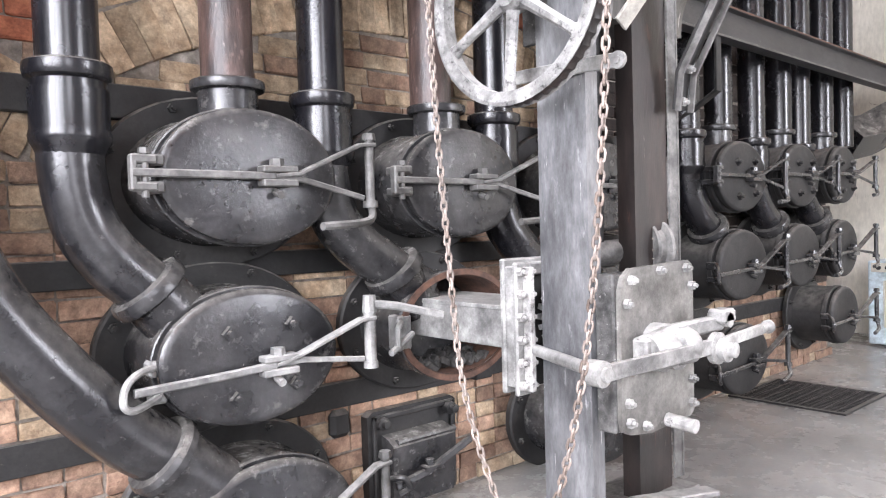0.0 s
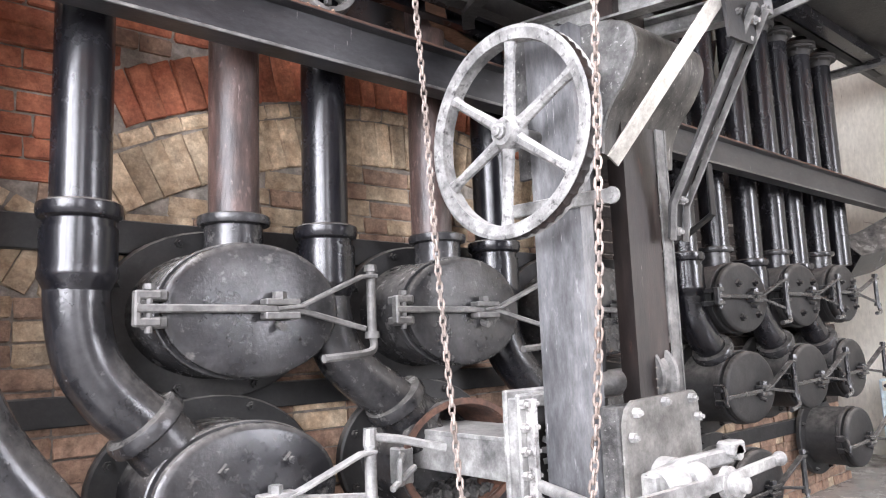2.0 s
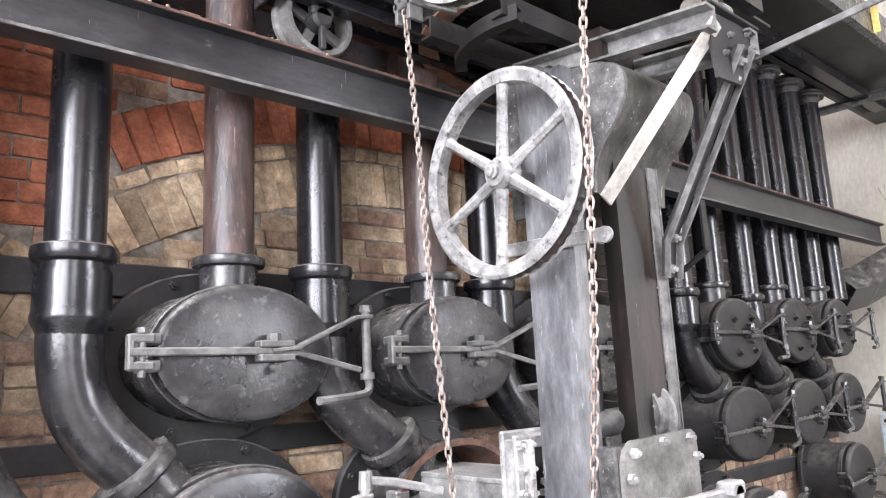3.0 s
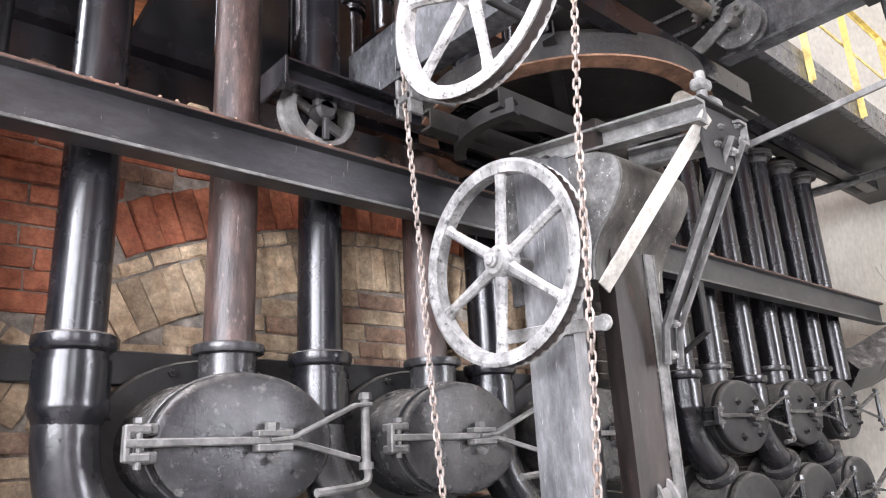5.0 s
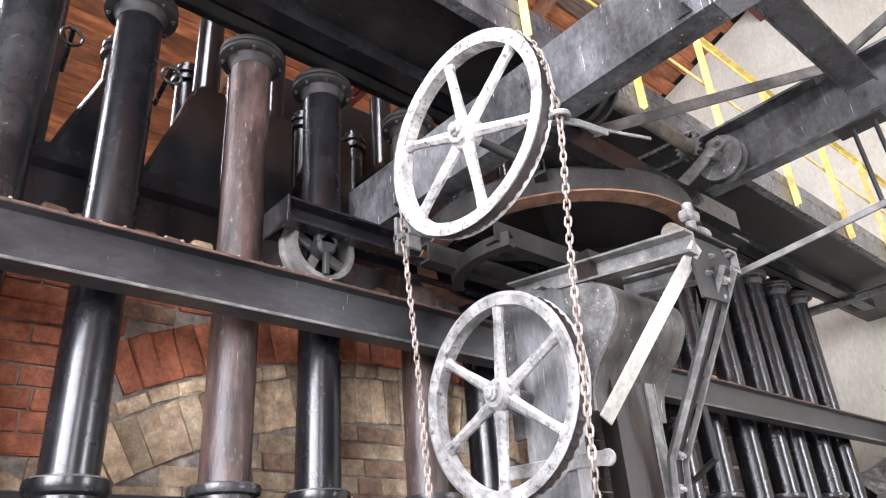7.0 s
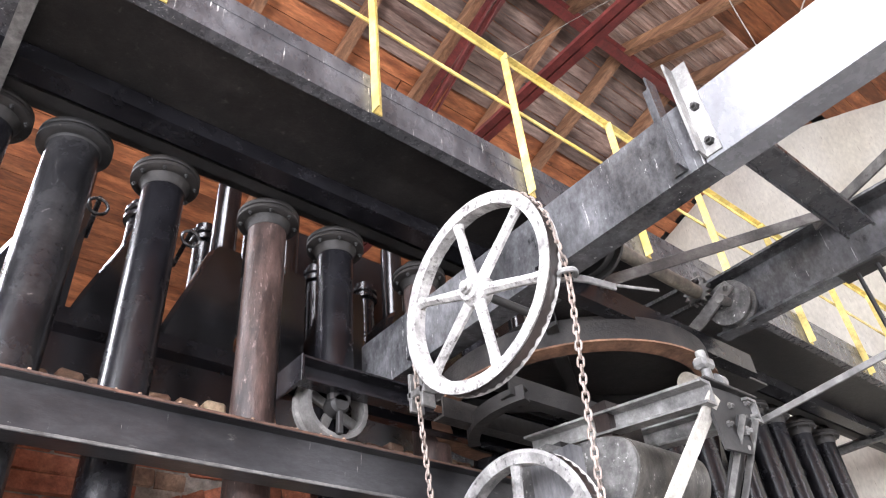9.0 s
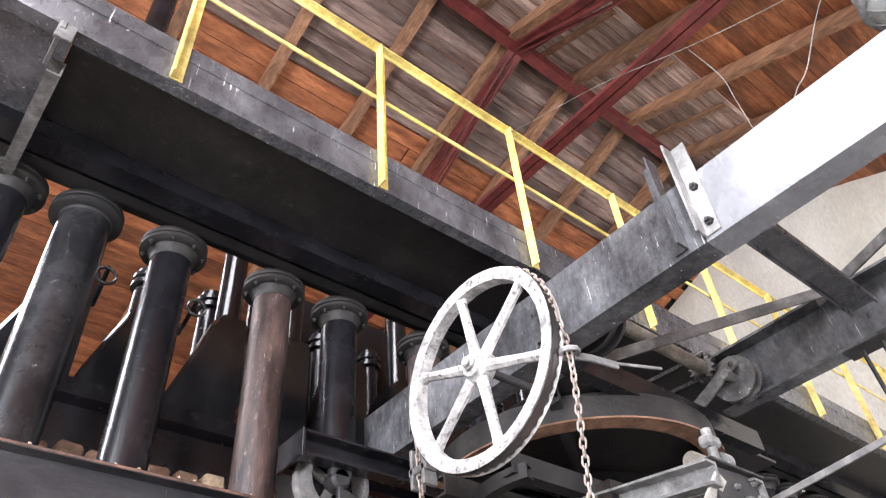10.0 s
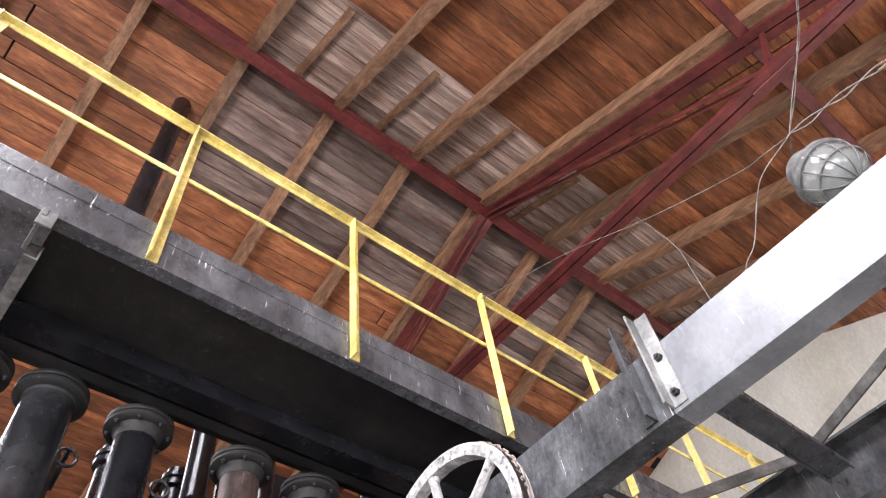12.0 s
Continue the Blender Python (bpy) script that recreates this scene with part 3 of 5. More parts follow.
def top_flange(bm, x, r=0.15):
    """Two bolted plates with rounded edges, a fillet under them and the stub of the next length above."""
    turned(bm, (x, PIPE_Y, LONG - 0.045), (0, 0, 1), [(0.094, -0.05), (0.099, -0.02), (0.112, -0.004), (r - 0.008, 0.0), (r, 0.006), (r, 0.021), (r - 0.006, 0.027), (r - 0.016, 0.0285), (r - 0.016, 0.032),
                                                       (r - 0.005, 0.034), (r - 0.001, 0.04), (r - 0.001, 0.054), (r - 0.008, 0.06), (0.11, 0.063), (0.098, 0.075), (0.095, 0.11)])


def straight_pipe(x, z, material, label):
    t = thing("riser_pipe", (x, PIPE_Y, z), label, "pipe", "riser pipes")
    bm = bmesh.new()
    cyl(bm, (x, PIPE_Y, z), (x, PIPE_Y, LONG), 0.092, n=28)
    part("tube", bm, material, t)
    bm = bmesh.new()
    top_flange(bm, x)
    fl = part("flange", bm, FLANGE, t)
    for k in range(8):
        a = math.pi * (k + 0.5) / 4
        bm = bmesh.new()
        bolt(bm, (x + 0.13 * math.cos(a), PIPE_Y + 0.13 * math.sin(a), LONG - 0.044), (0, 0, -1), 0.011, 0.012)
        part("bolt", bm, DARKIRON, fl)
    return t


def elbow_pipe(x, zr, material, label, zc=1.82, drop=0.0, rise=0.0, sx=1.0, collar_on=True, neck_mat=None):
    """A riser with a swan neck that runs down and aside into the retort at height zr."""
    t = thing("riser_pipe", (x, PIPE_Y, zr), label, "pipe", "riser pipes")
    bm = bmesh.new()
    cyl(bm, (x, PIPE_Y, zc), (x, PIPE_Y, LONG), 0.092, n=28)
    part("tube", bm, material, t)
    path = [(x, PIPE_Y, zc), (x, PIPE_Y, zc - 0.15), (x, PIPE_Y, zr + 0.62 + rise), (x + 0.03 * sx, PIPE_Y - 0.005, zr + 0.46 + rise * 0.6),
            (x + 0.10 * sx, PIPE_Y - 0.02, zr + 0.345 + rise * 0.2), (x + 0.205 * sx, PIPE_Y - 0.03, zr + 0.245), (x + 0.30 * sx, PIPE_Y - 0.035, zr + 0.155)]
    bm = bmesh.new()
    tube(bm, smooth_path(path, 6), 0.098, 24)
    part("swan_neck", bm, neck_mat or material, t)
    bm = bmesh.new()
    d = Vector((0.66, 0, -0.75)) if sx == 1.0 else Vector((0.62, 0, -0.784))
    p = Vector(path[-2])
    turned(bm, p, d, [(0.1, -0.03), (0.128, -0.024), (0.136, -0.005), (0.134, 0.02), (0.12, 0.03), (0.112, 0.032), (0.112, 0.2)])
    part("socket", bm, IRON, t)
    if collar_on:
        bm = bmesh.new()
        collar(bm, (x, PIPE_Y, zc), k=0.965)
        turned(bm, (x, PIPE_Y, zc - 0.215), (0, 0, 1), [(0.098, -0.04), (0.106, -0.018), (0.117, 0.0), (0.12, 0.018), (0.115, 0.04), (0.116, 0.16)])
        part("collar", bm, BLACK, t)
    bm = bmesh.new()
    top_flange(bm, x)
    fl = part("flange", bm, FLANGE, t)
    for k in range(8):
        a = math.pi * (k + 0.5) / 4
        bm = bmesh.new()
        bolt(bm, (x + 0.13 * math.cos(a), PIPE_Y + 0.13 * math.sin(a), LONG - 0.044), (0, 0, -1), 0.011, 0.012)
        part("bolt", bm, DARKIRON, fl)
    return t


def sweep_pipe(x, zr, material, label):
    """A riser that sweeps forward and down in a long curve to the lowest retort."""
    t = thing("riser_pipe", (x, PIPE_Y, zr), label, "pipe", "riser pipes")
    path = [(x, PIPE_Y, LONG), (x, PIPE_Y, 2.6), (x, PIPE_Y, 1.7), (x + 0.03, PIPE_Y - 0.04, 1.4), (x + 0.13, PIPE_Y - 0.09, 1.13), (x + 0.29, PIPE_Y - 0.11, 0.90), (x + 0.47, PIPE_Y - 0.10, 0.70), (x + 0.62, PIPE_Y - 0.08, 0.575)]
    bm = bmesh.new()
    tube(bm, smooth_path(path, 8), 0.105, 26)
    part("tube", bm, material, t)
    bm = bmesh.new()
    turned(bm, (x + 0.61, PIPE_Y - 0.08, 0.58), Vector((0.75, 0.05, -0.66)).normalized(), [(0.1, -0.03), (0.128, -0.024), (0.138, -0.005), (0.136, 0.02), (0.12, 0.03), (0.114, 0.032), (0.114, 0.26)])
    part("socket", bm, IRON, t)
    bm = bmesh.new()
    top_flange(bm, x)
    part("flange", bm, DARKIRON, t)
    return t


TOP_Z, MID_Z, LOW_Z = 1.485, 0.875, 0.27
COLS = (1.085, 2.065, 3.06)
FAR = (4.55, 5.47, 6.27)
retort(COLS[0], TOP_Z, "oval cast-iron retort with a closed dusty lid and straight crossbar")
retort(COLS[1], TOP_Z, "oval cast-iron retort with a closed lid behind the chain")
retort(COLS[2], TOP_Z, "oval cast-iron retort mostly hidden by the machine post")
retort(COLS[0] - 0.02, MID_Z, "oval cast-iron retort with a studded lid and pale swung handle", bent=True, studs=True, neck="", bar_slope=0.25, bar_mat=STEEL)
retort(COLS[1] - 0.02, MID_Z, "open cast-iron retort mouth with the charging trough inside", lid=False, neck="")
retort(COLS[2], MID_Z, "oval cast-iron retort behind the charging machine", neck="")
retort(COLS[0] + 0.03, LOW_Z, "oval cast-iron retort close above the floor", neck="", bar_slope=0.25)
retort(COLS[2], LOW_Z, "oval cast-iron retort close above the floor", neck="")
for i, fx in enumerate(FAR):
    k = (1.0, 0.92, 0.85)[i]
    retort(fx, TOP_Z + 0.09 + 0.03 * i, "dark oval retort with a studded lid in the far bench", studs=True, kx=k, body_mat=DARKIRON, bar_mat=IRON)
    retort(fx, MID_Z + 0.12 + 0.02 * i, "dark oval retort with its lid clamped in the far bench", neck="", bar_slope=0.2, kx=k, body_mat=DARKIRON, bar_mat=IRON)
    if i != 1:
        retort(fx, LOW_Z + 0.1 + 0.06 * i, "dark oval retort low in the far bench", neck="", bar_slope=0.2, kx=k, body_mat=DARKIRON, bar_mat=IRON)

straight_pipe(COLS[0], TOP_Z + 0.33, RUSTPIPE, "rusty brown riser pipe above a retort")
straight_pipe(COLS[1] - 0.03, TOP_Z + 0.33, RUSTPIPE, "rusty brown riser pipe above a retort")
straight_pipe(COLS[2], TOP_Z + 0.33, RUSTPIPE, "rusty brown riser pipe above a retort")
elbow_pipe(0.565, MID_Z, BLACK, "glossy black riser pipe with a swan neck", zc=1.805, neck_mat=GREYPIPE)
elbow_pipe(1.475, MID_Z, BLACK, "glossy black riser pipe with a dusty grey swan neck", zc=1.80, sx=1.48, neck_mat=IRON)
elbow_pipe(2.43, MID_Z, BLACK, "glossy black riser pipe with a swan neck", zc=1.80)
sweep_pipe(0.17, LOW_Z, GREYPIPE, "glossy black riser pipe sweeping down to the lowest retort")
elbow_pipe(-0.15, MID_Z, BLACK, "glossy black riser pipe at the end of the bench", zc=1.84)
for i, fx in enumerate(FAR):
    straight_pipe(fx + 0.04, TOP_Z + 0.42 + 0.03 * i, BLACK, "glossy black riser pipe in the far bench")
    elbow_pipe(fx - 0.42 + 0.06 * (2 - i) * 0.3, MID_Z + 0.12 + 0.02 * i, BLACK, "glossy black riser pipe with a swan neck in the far bench", zc=1.84)
straight_pipe(6.75, 1.9, BLACK, "glossy black riser pipe in the far bench")
straight_pipe(3.6, 0.3, BLACK, "glossy black riser pipe running down between benches")

# ---- rail beam in front of the pipes ----
rail = thing("rail_beam", (2.0, 2.12, 2.4), "dark grey steel rail beam with brick dust on its flange", "beam")
bm = bmesh.new()
prism(bm, i_section(0.09, 0.2, 0.012, 0.014), (-3.2, 2.14, 2.40), (0, 1, 0), (0, 0, 1), (1, 0, 0), 10.57)
part("beam", bm, RAILBEAM, rail)
# thin pale strip: the lower edge's highlight painted along with its scuffs
bm = bmesh.new()
box(bm, -3.2, 7.37, 2.0928, 2.0948, 2.402, 2.4125, 0.0008)
part("worn_edge", bm, BAR, rail, "pale strip for the scuffs and edge highlight of the lower flange")
bm = bmesh.new()
box(bm, -3.2, 7.37, 2.0928, 2.0948, 2.589, 2.5985, 0.0008)
part("worn_edge", bm, RUSTDARK, rail, "rusty edge of the upper flange")
bm = bmesh.new()
crumbs = random.Random(21)
for k in range(420):
    cxx, cyy, cs = crumbs.uniform(-0.6, 4.2), crumbs.uniform(2.098, 2.18), crumbs.choice((0.002, 0.003, 0.004, 0.006))
    box(bm, -cs, cs, -cs * 0.8, cs * 0.8, -cs * 0.6, cs * 0.7, 0, Matrix.Translation((cxx, cyy, 2.6 + cs * 0.5)) @ Euler((crumbs.uniform(-0.4, 0.4), crumbs.uniform(-0.4, 0.4), crumbs.uniform(0, 3))).to_matrix().to_4x4())
solid("brick_crumbs", bm, PINKBRICK, "crumbs of brick dust lying on the rail beam", "rubble", "stuff", base=(1.8, 2.14, 2.6))
for bx in (-2.0, 4.1):
    bm = bmesh.new()
    flat_bar(bm, [(bx, 2.12, 2.4), (bx, 2.12, 2.08), (bx, 2.5, 1.86)], 0.06, 0.02, (1, 0, 0))
    part("bracket", bm, DARKIRON, rail)

# ---- mains behind the pipes ----
main = thing("hydraulic_main", (2.0, 3.25, 2.7), "black hydraulic main trough running behind the pipes", "gas main")
bm = bmesh.new()
prism(bm, [(2.9, 2.66), (3.5, 2.66), (3.6, 3.0), (3.6, 3.28), (2.80, 3.28), (2.80, 3.20), (2.84, 3.17), (2.84, 2.92)], (-0.12, 0, 0), (0, 1, 0), (0, 0, 1), (1, 0, 0), 7.12)
part("trough", bm, BLACK, main)
for k in range(16):
    hx = 0.035 + 0.40 * k
    # front outline, and a back one set out to the side, so that the slanting flank turns outward
    left = smooth_path([(-0.015, 0, 3.26), (0.0, 0, 3.36), (0.07, 0, 3.56), (0.145, 0, 3.76), (0.185, 0, 3.90)], 3)
    front = [(p.x, p.z) for p in left] + [(0.205, 3.935), (0.33, 3.935), (0.345, 3.90), (0.345, 3.26)]
    bm = bmesh.new()
    rows = [[bm.verts.new((hx + px + off * (px < 0.2), y, pz)) for px, pz in front] for y, off in ((2.86, 0.0), (2.90, -0.022), (3.16, 0.0))]
    skin(bm, rows)
    hood = part("dip_boot", bm, GLOSS, main, "glossy black sheet boot with a slanting flank")
    bm = bmesh.new()
    cyl(bm, (hx + 0.275, 2.99, 3.92), (hx + 0.275, 2.99, 4.5), 0.072, n=20)
    part("neck_pipe", bm, GLOSS, hood)
    bm = bmesh.new()
    cyl(bm, (hx + 0.29, 3.34, 3.1), (hx + 0.29, 3.34, 4.42), 0.066, n=18)
    turned(bm, (hx + 0.29, 3.34, 4.30), (0, 0, 1), [(0.066, -0.02), (0.092, -0.014), (0.092, 0.012), (0.075, 0.02), (0.075, 0.04), (0.09, 0.044), (0.09, 0.07), (0.066, 0.075)], 18)
    part("dip_pipe", bm, BLACK, hood)
# added sheet: keeps the bright roof boards from showing between the boots
bm = bmesh.new()
box(bm, 1.42, 7.0, 3.42, 3.45, 3.25, 4.75)
part("back_plate", bm, GLOSS, main, "added black sheet that darkens the gaps behind the boots")
for hx in (0.36, 0.80, 1.27):
    bm = bmesh.new()
    tube(bm, [(hx + 0.045 * math.cos(a), 2.62, 3.72 + 0.045 * math.sin(a)) for a in [2 * math.pi * k / 14 for k in range(15)]], 0.008, 6)
    tube(bm, [(hx, 2.62, 3.77), (hx + 0.04, 2.95, 3.78)], 0.012, 8)
    part("cock_handle", bm, IRON, main)

# ---- catwalk ----
walkway = thing("catwalk", (3.5, 1.86, 3.83), "black steel catwalk with a yellow handrail", "catwalk")
bm = bmesh.new()
box(bm, -0.168, 8.55, 1.56, 2.36, 3.895, 3.915)
part("deck_plate", bm, SOFFIT, walkway)
bm = bmesh.new()
box(bm, -3.2, -0.17, 1.56, 2.36, 3.865, 3.885)
part("deck_plate", bm, GIRDER, walkway, "grey painted deck plate")
bm = bmesh.new()
prism(bm, [(0, 0), (0.06, 0), (0.06, 0.012), (0.012, 0.02), (0.012, 0.235), (0.05, 0.243), (0.05, 0.255), (0, 0.255)], (-3.2, 1.53, 3.83), (0, 1, 0), (0, 0, 1), (1, 0, 0), 11.75)
part("edge_channel", bm, GIRDER, walkway, "grey edge channel with pale runs and scratches")
bm = bmesh.new()
box(bm, -3.2, 8.5, 1.5265, 1.5295, 3.99, 4.075, 0.002)
part("toe_board", bm, GIRDER, walkway)
bm = bmesh.new()
prism(bm, c_section(0.06, 0.14, 0.012), (-3.2, 2.24, 3.82), (0, -1, 0), (0, 0, 1), (1, 0, 0), 11.0)
part("inner_channel", bm, DARKIRON, walkway)
bm = bmesh.new()
prism(bm, [(0, 0), (0.11, 0), (0.11, 0.01), (0.01, 0.01), (0.01, 0.09), (0, 0.09)], (-3.2, 2.03, 3.80), (0, 1, 0), (0, 0, 1), (1, 0, 0), 11.0)
part("ledge_angle", bm, BLACK, walkway)
for k in range(-3, 9):
    px = 0.185 + 0.961 * k
    bm = bmesh.new()
    prism(bm, [(0, 0), (0.05, 0), (0.05, 0.007), (0.007, 0.007), (0.007, 0.05), (0, 0.05)], (px - 0.025, 1.526, 3.835), (1, 0, 0), (0, -1, 0), (0, 0, 1), 1.10)
    part("post", bm, YELLOW, walkway)
bm = bmesh.new()
prism(bm, [(0, 0), (0.042, 0), (0.042, 0.006), (0.006, 0.006), (0.006, 0.038), (0, 0.038)], (-3.0, 1.53, 4.945), (0, -1, 0), (0, 0, -1), (1, 0, 0), 11.5)
part("top_rail", bm, YELLOW, walkway)
bm = bmesh.new()
prism(bm, [(0, 0), (0.008, 0), (0.008, 0.028), (0, 0.028)], (-3.0, 1.534, 4.50), (0, 1, 0), (0, 0, 1), (1, 0, 0), 11.5)
part("middle_rail", bm, YELLOW, walkway)
for bx in (-0.16, 7.3):
    bm = bmesh.new()
    prism(bm, c_section(0.05, 0.08, 0.008), (bx + 0.005, 1.69, 3.755), (-1, 0, 0), (0, 0, 1), (0, 1, 0), 0.95)
    box(bm, bx - 0.065, bx - 0.045, 1.51, 1.70, 3.79, 3.83, 0.003)
    box(bm, bx - 0.07, bx - 0.01, 1.515, 1.53, 3.74, 3.83, 0.003)
    part("bracket", bm, BAR, walkway, "pale grey bracket")

# ---- overhead trolley ----
trolley = thing("overhead_trolley", (2.0, 1.2, 2.6), "overhead trolley of grey girders carrying the charging machine", "trolley")


def spoked_wheel(name, c, r, parent, material, spokes=6, twist=0.0, hub_label=""):
    """A cast hand-chain wheel standing in the y-z plane, with its grooved rim and tapered spokes."""
    cx, cy, cz = c
    o = Vector(c)
    bm = bmesh.new()
    prof = [(r - 0.045, -0.022), (r - 0.012, -0.03), (r, -0.026), (r - 0.012, -0.006), (r - 0.012, 0.012), (r, 0.03), (r - 0.012, 0.034), (r - 0.045, 0.026)]
    n = 72
    rings = [[bm.verts.new(o + Vector((h, rr * math.cos(2 * math.pi * i / n), rr * math.sin(2 * math.pi * i / n)))) for i in range(n)] for rr, h in prof]
    rings.append(rings[0])
    for a, b in zip(rings, rings[1:]):
        for i in range(n):
            bm.faces.new((a[i], a[(i + 1) % n], b[(i + 1) % n], b[i]))
    w = part(name, bm, material, parent, "chain wheel with worn white paint on its rim")
    for k in range(spokes):
        a = twist + 2 * math.pi * k / spokes
        u = Vector((0, math.cos(a), math.sin(a)))
        v = Vector((0, -math.sin(a), math.cos(a)))
        bm = bmesh.new()
        rows = [(0.04, 0.027), (0.07, 0.021), (r * 0.6, 0.0165), (r - 0.08, 0.0165), (r - 0.036, 0.026)]
        rings2 = []
        for d, half in rows:
            q = o + u * d
            rings2.append([bm.verts.new(q + v * (half * s) + Vector((h, 0, 0))) for s, h in ((-1, -0.004), (-0.45, -0.018), (0.45, -0.018), (1, -0.004), (1, 0.008), (-1, 0.008))])
        skin(bm, rings2)
        part("spoke", bm, material, w)
    bm = bmesh.new()
    turned(bm, o + Vector((0.03, 0, 0)), (-1, 0, 0), [(0.058, 0), (0.06, 0.025), (0.058, 0.044), (0.05, 0.052), (0.046, 0.058), (0.044, 0.066), (0.024, 0.068), (0.024, 0.08), (0.018, 0.084), (0.018, 0.094), (0.012, 0.098)], 24)
    part("hub", bm, material, w)
    bm = bmesh.new()
    rg = [(r - 0.004, -0.012), (r + 0.001, -0.004), (r + 0.001, 0.016), (r - 0.004, 0.024), (r - 0.02, 0.02), (r - 0.02, -0.008)]
    n2 = 112
    rings3 = [[bm.verts.new(o + Vector((h, (rr - 0.006 * (i % 2)) * math.cos(2 * math.pi * i / n2), (rr - 0.006 * (i % 2)) * math.sin(2 * math.pi * i / n2)))) for i in range(n2)] for rr, h in rg]
    skin(bm, rings3 + rings3[:1], (False, False))
    part("chain_groove", bm, REARPOST, w, "worn brown groove that carries the chain")
    return w


HUB_U, HUB_L = (1.335, 1.252, 2.815), (1.605, 1.468, 2.010)
spoked_wheel("upper_chain_wheel", HUB_U, 0.362, trolley, WHEEL, 6, radians(21))
bm = bmesh.new()
cyl(bm, (1.33, 1.255, 2.815), (1.69, 1.255, 2.815), 0.016, n=14)
part("axle", bm, DARKIRON, trolley)

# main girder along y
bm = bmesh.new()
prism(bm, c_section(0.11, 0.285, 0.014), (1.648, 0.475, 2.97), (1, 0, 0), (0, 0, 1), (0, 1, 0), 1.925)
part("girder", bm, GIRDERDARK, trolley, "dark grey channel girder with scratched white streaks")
# outer length: the paler material stands in for reflected skylight
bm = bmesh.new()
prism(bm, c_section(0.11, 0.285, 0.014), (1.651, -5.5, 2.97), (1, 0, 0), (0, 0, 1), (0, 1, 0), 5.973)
part("girder", bm, CRANE, trolley, "glossy grey girder, paler for the light it reflects")
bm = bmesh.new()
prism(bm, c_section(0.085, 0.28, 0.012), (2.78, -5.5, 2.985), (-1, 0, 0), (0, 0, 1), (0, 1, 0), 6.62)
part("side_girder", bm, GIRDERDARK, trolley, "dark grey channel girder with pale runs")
for yy in (0.36, -3.5):
    bm = bmesh.new()
    prism(bm, c_section(0.025, 0.115, 0.009), (1.76, yy + 0.10, 3.13), (0, 0, -1), (0, -1, 0), (1, 0, 0), 0.94)
    part("cross_beam", bm, GIRDER, trolley)
bm = bmesh.new()
flat_bar(bm, [(1.80, 1.28, 2.97), (2.72, 0.45, 3.265)], 0.05, 0.01, (0, 0, 1))
part("wind_brace", bm, BAR, trolley)
bm = bmesh.new()
flat_bar(bm, [(2.70, 0.55, 3.24), (2.0, -0.95, 3.22)], 0.05, 0.01, (0, 0, 1))
part("wind_brace", bm, BAR, trolley)
bm = bmesh.new()
for yy in (0.50, 0.42):
    tube(bm, [(2.75, yy, 3.0), (2.74, yy - 0.01, 2.62)], 0.009, 8)
box(bm, 2.70, 2.80, 0.38, 0.56, 2.98, 2.99, 0.002)
part("hanger_rod", bm, DARKIRON, trolley)
bm = bmesh.new()
flat_bar(bm, [(2.52, 1.0, 2.49), (2.62, 0.3, 2.60), (2.66, -0.9, 2.66)], 0.026, 0.012)
part("push_bar", bm, BAR, trolley)
# bolted splice
bm = bmesh.new()
prism(bm, [(0, 0), (0.06, 0), (0.06, 0.008), (0.008, 0.008), (0.008, 0.06), (0, 0.06)], (1.652, 0.47, 2.985), (0, -1, 0), (-1, 0, 0), (0, 0, 1), 0.42)
splice = part("splice_angle", bm, STEEL, trolley, "pale bolted splice angle")
# second angle: its shade is put in as the dark girder material
bm = bmesh.new()
prism(bm, [(0, 0), (0.05, 0), (0.05, 0.008), (0.008, 0.008), (0.008, 0.06), (0, 0.06)], (1.646, 0.535, 2.985), (0, 1, 0), (-1, 0, 0), (0, 0, 1), 0.42)
part("splice_angle", bm, GIRDERDARK, trolley, "splice angle darkened for the shade on it")
for zz in (3.03, 3.19):
    bm = bmesh.new()
    bolt(bm, (1.643, 0.435, zz), (-1, 0, 0), 0.016, 0.014)
    part("bolt", bm, DARKIRON, splice)

# end frame and its wheels on the rail beam
bm = bmesh.new()
prism(bm, c_section(0.07, 0.105, 0.010), (1.13, 2.11, 2.785), (0, -1, 0), (0, 0, 1), (1, 0, 0), 2.57)
prism(bm, c_section(0.05, 0.105, 0.010), (1.14, 2.19, 2.785), (0, 1, 0), (0, 0, 1), (1, 0, 0), 2.5)
box(bm, 1.115, 1.13, 2.04, 2.24, 2.775, 2.895, 0.003)
part("end_frame", bm, BLACK, trolley)
for wx in (1.33, 3.35):
    bm = bmesh.new()
    wr = [(0.122, 0.0), (0.165, 0.002), (0.165, 0.02), (0.15, 0.026), (0.148, 0.085), (0.145, 0.09), (0.126, 0.09), (0.122, 0.05)]
    turned(bm, (wx, 2.20, 2.752), (0, -1, 0), wr + wr[:1], 40, caps=(False, False))
    for k in range(4):
        m = Matrix.Translation((wx, 2.165, 2.752)) @ Matrix.Rotation(radians(25 + 90 * k), 4, "Y")
        box(bm, 0.03, 0.13, -0.012, 0.012, -0.02, 0.02, 0.004, m)
    tw = part("travel_wheel", bm, BAR, trolley, "flanged cast travel wheel on the rail beam")
    bm = bmesh.new()
    turned(bm, (wx, 2.16, 2.752), (0, -1, 0), [(0.045, 0), (0.045, 0.06), (0.034, 0.075)], 18)
    box(bm, wx - 0.05, wx + 0.05, 2.085, 2.13, 2.75, 2.81, 0.01)
    box(bm, wx - 0.012, wx + 0.012, 2.09, 2.115, 2.62, 2.72, 0.004)
    part("axle_box", bm, DARKIRON, tw)
# turning ring
RING = (2.36, 1.74)


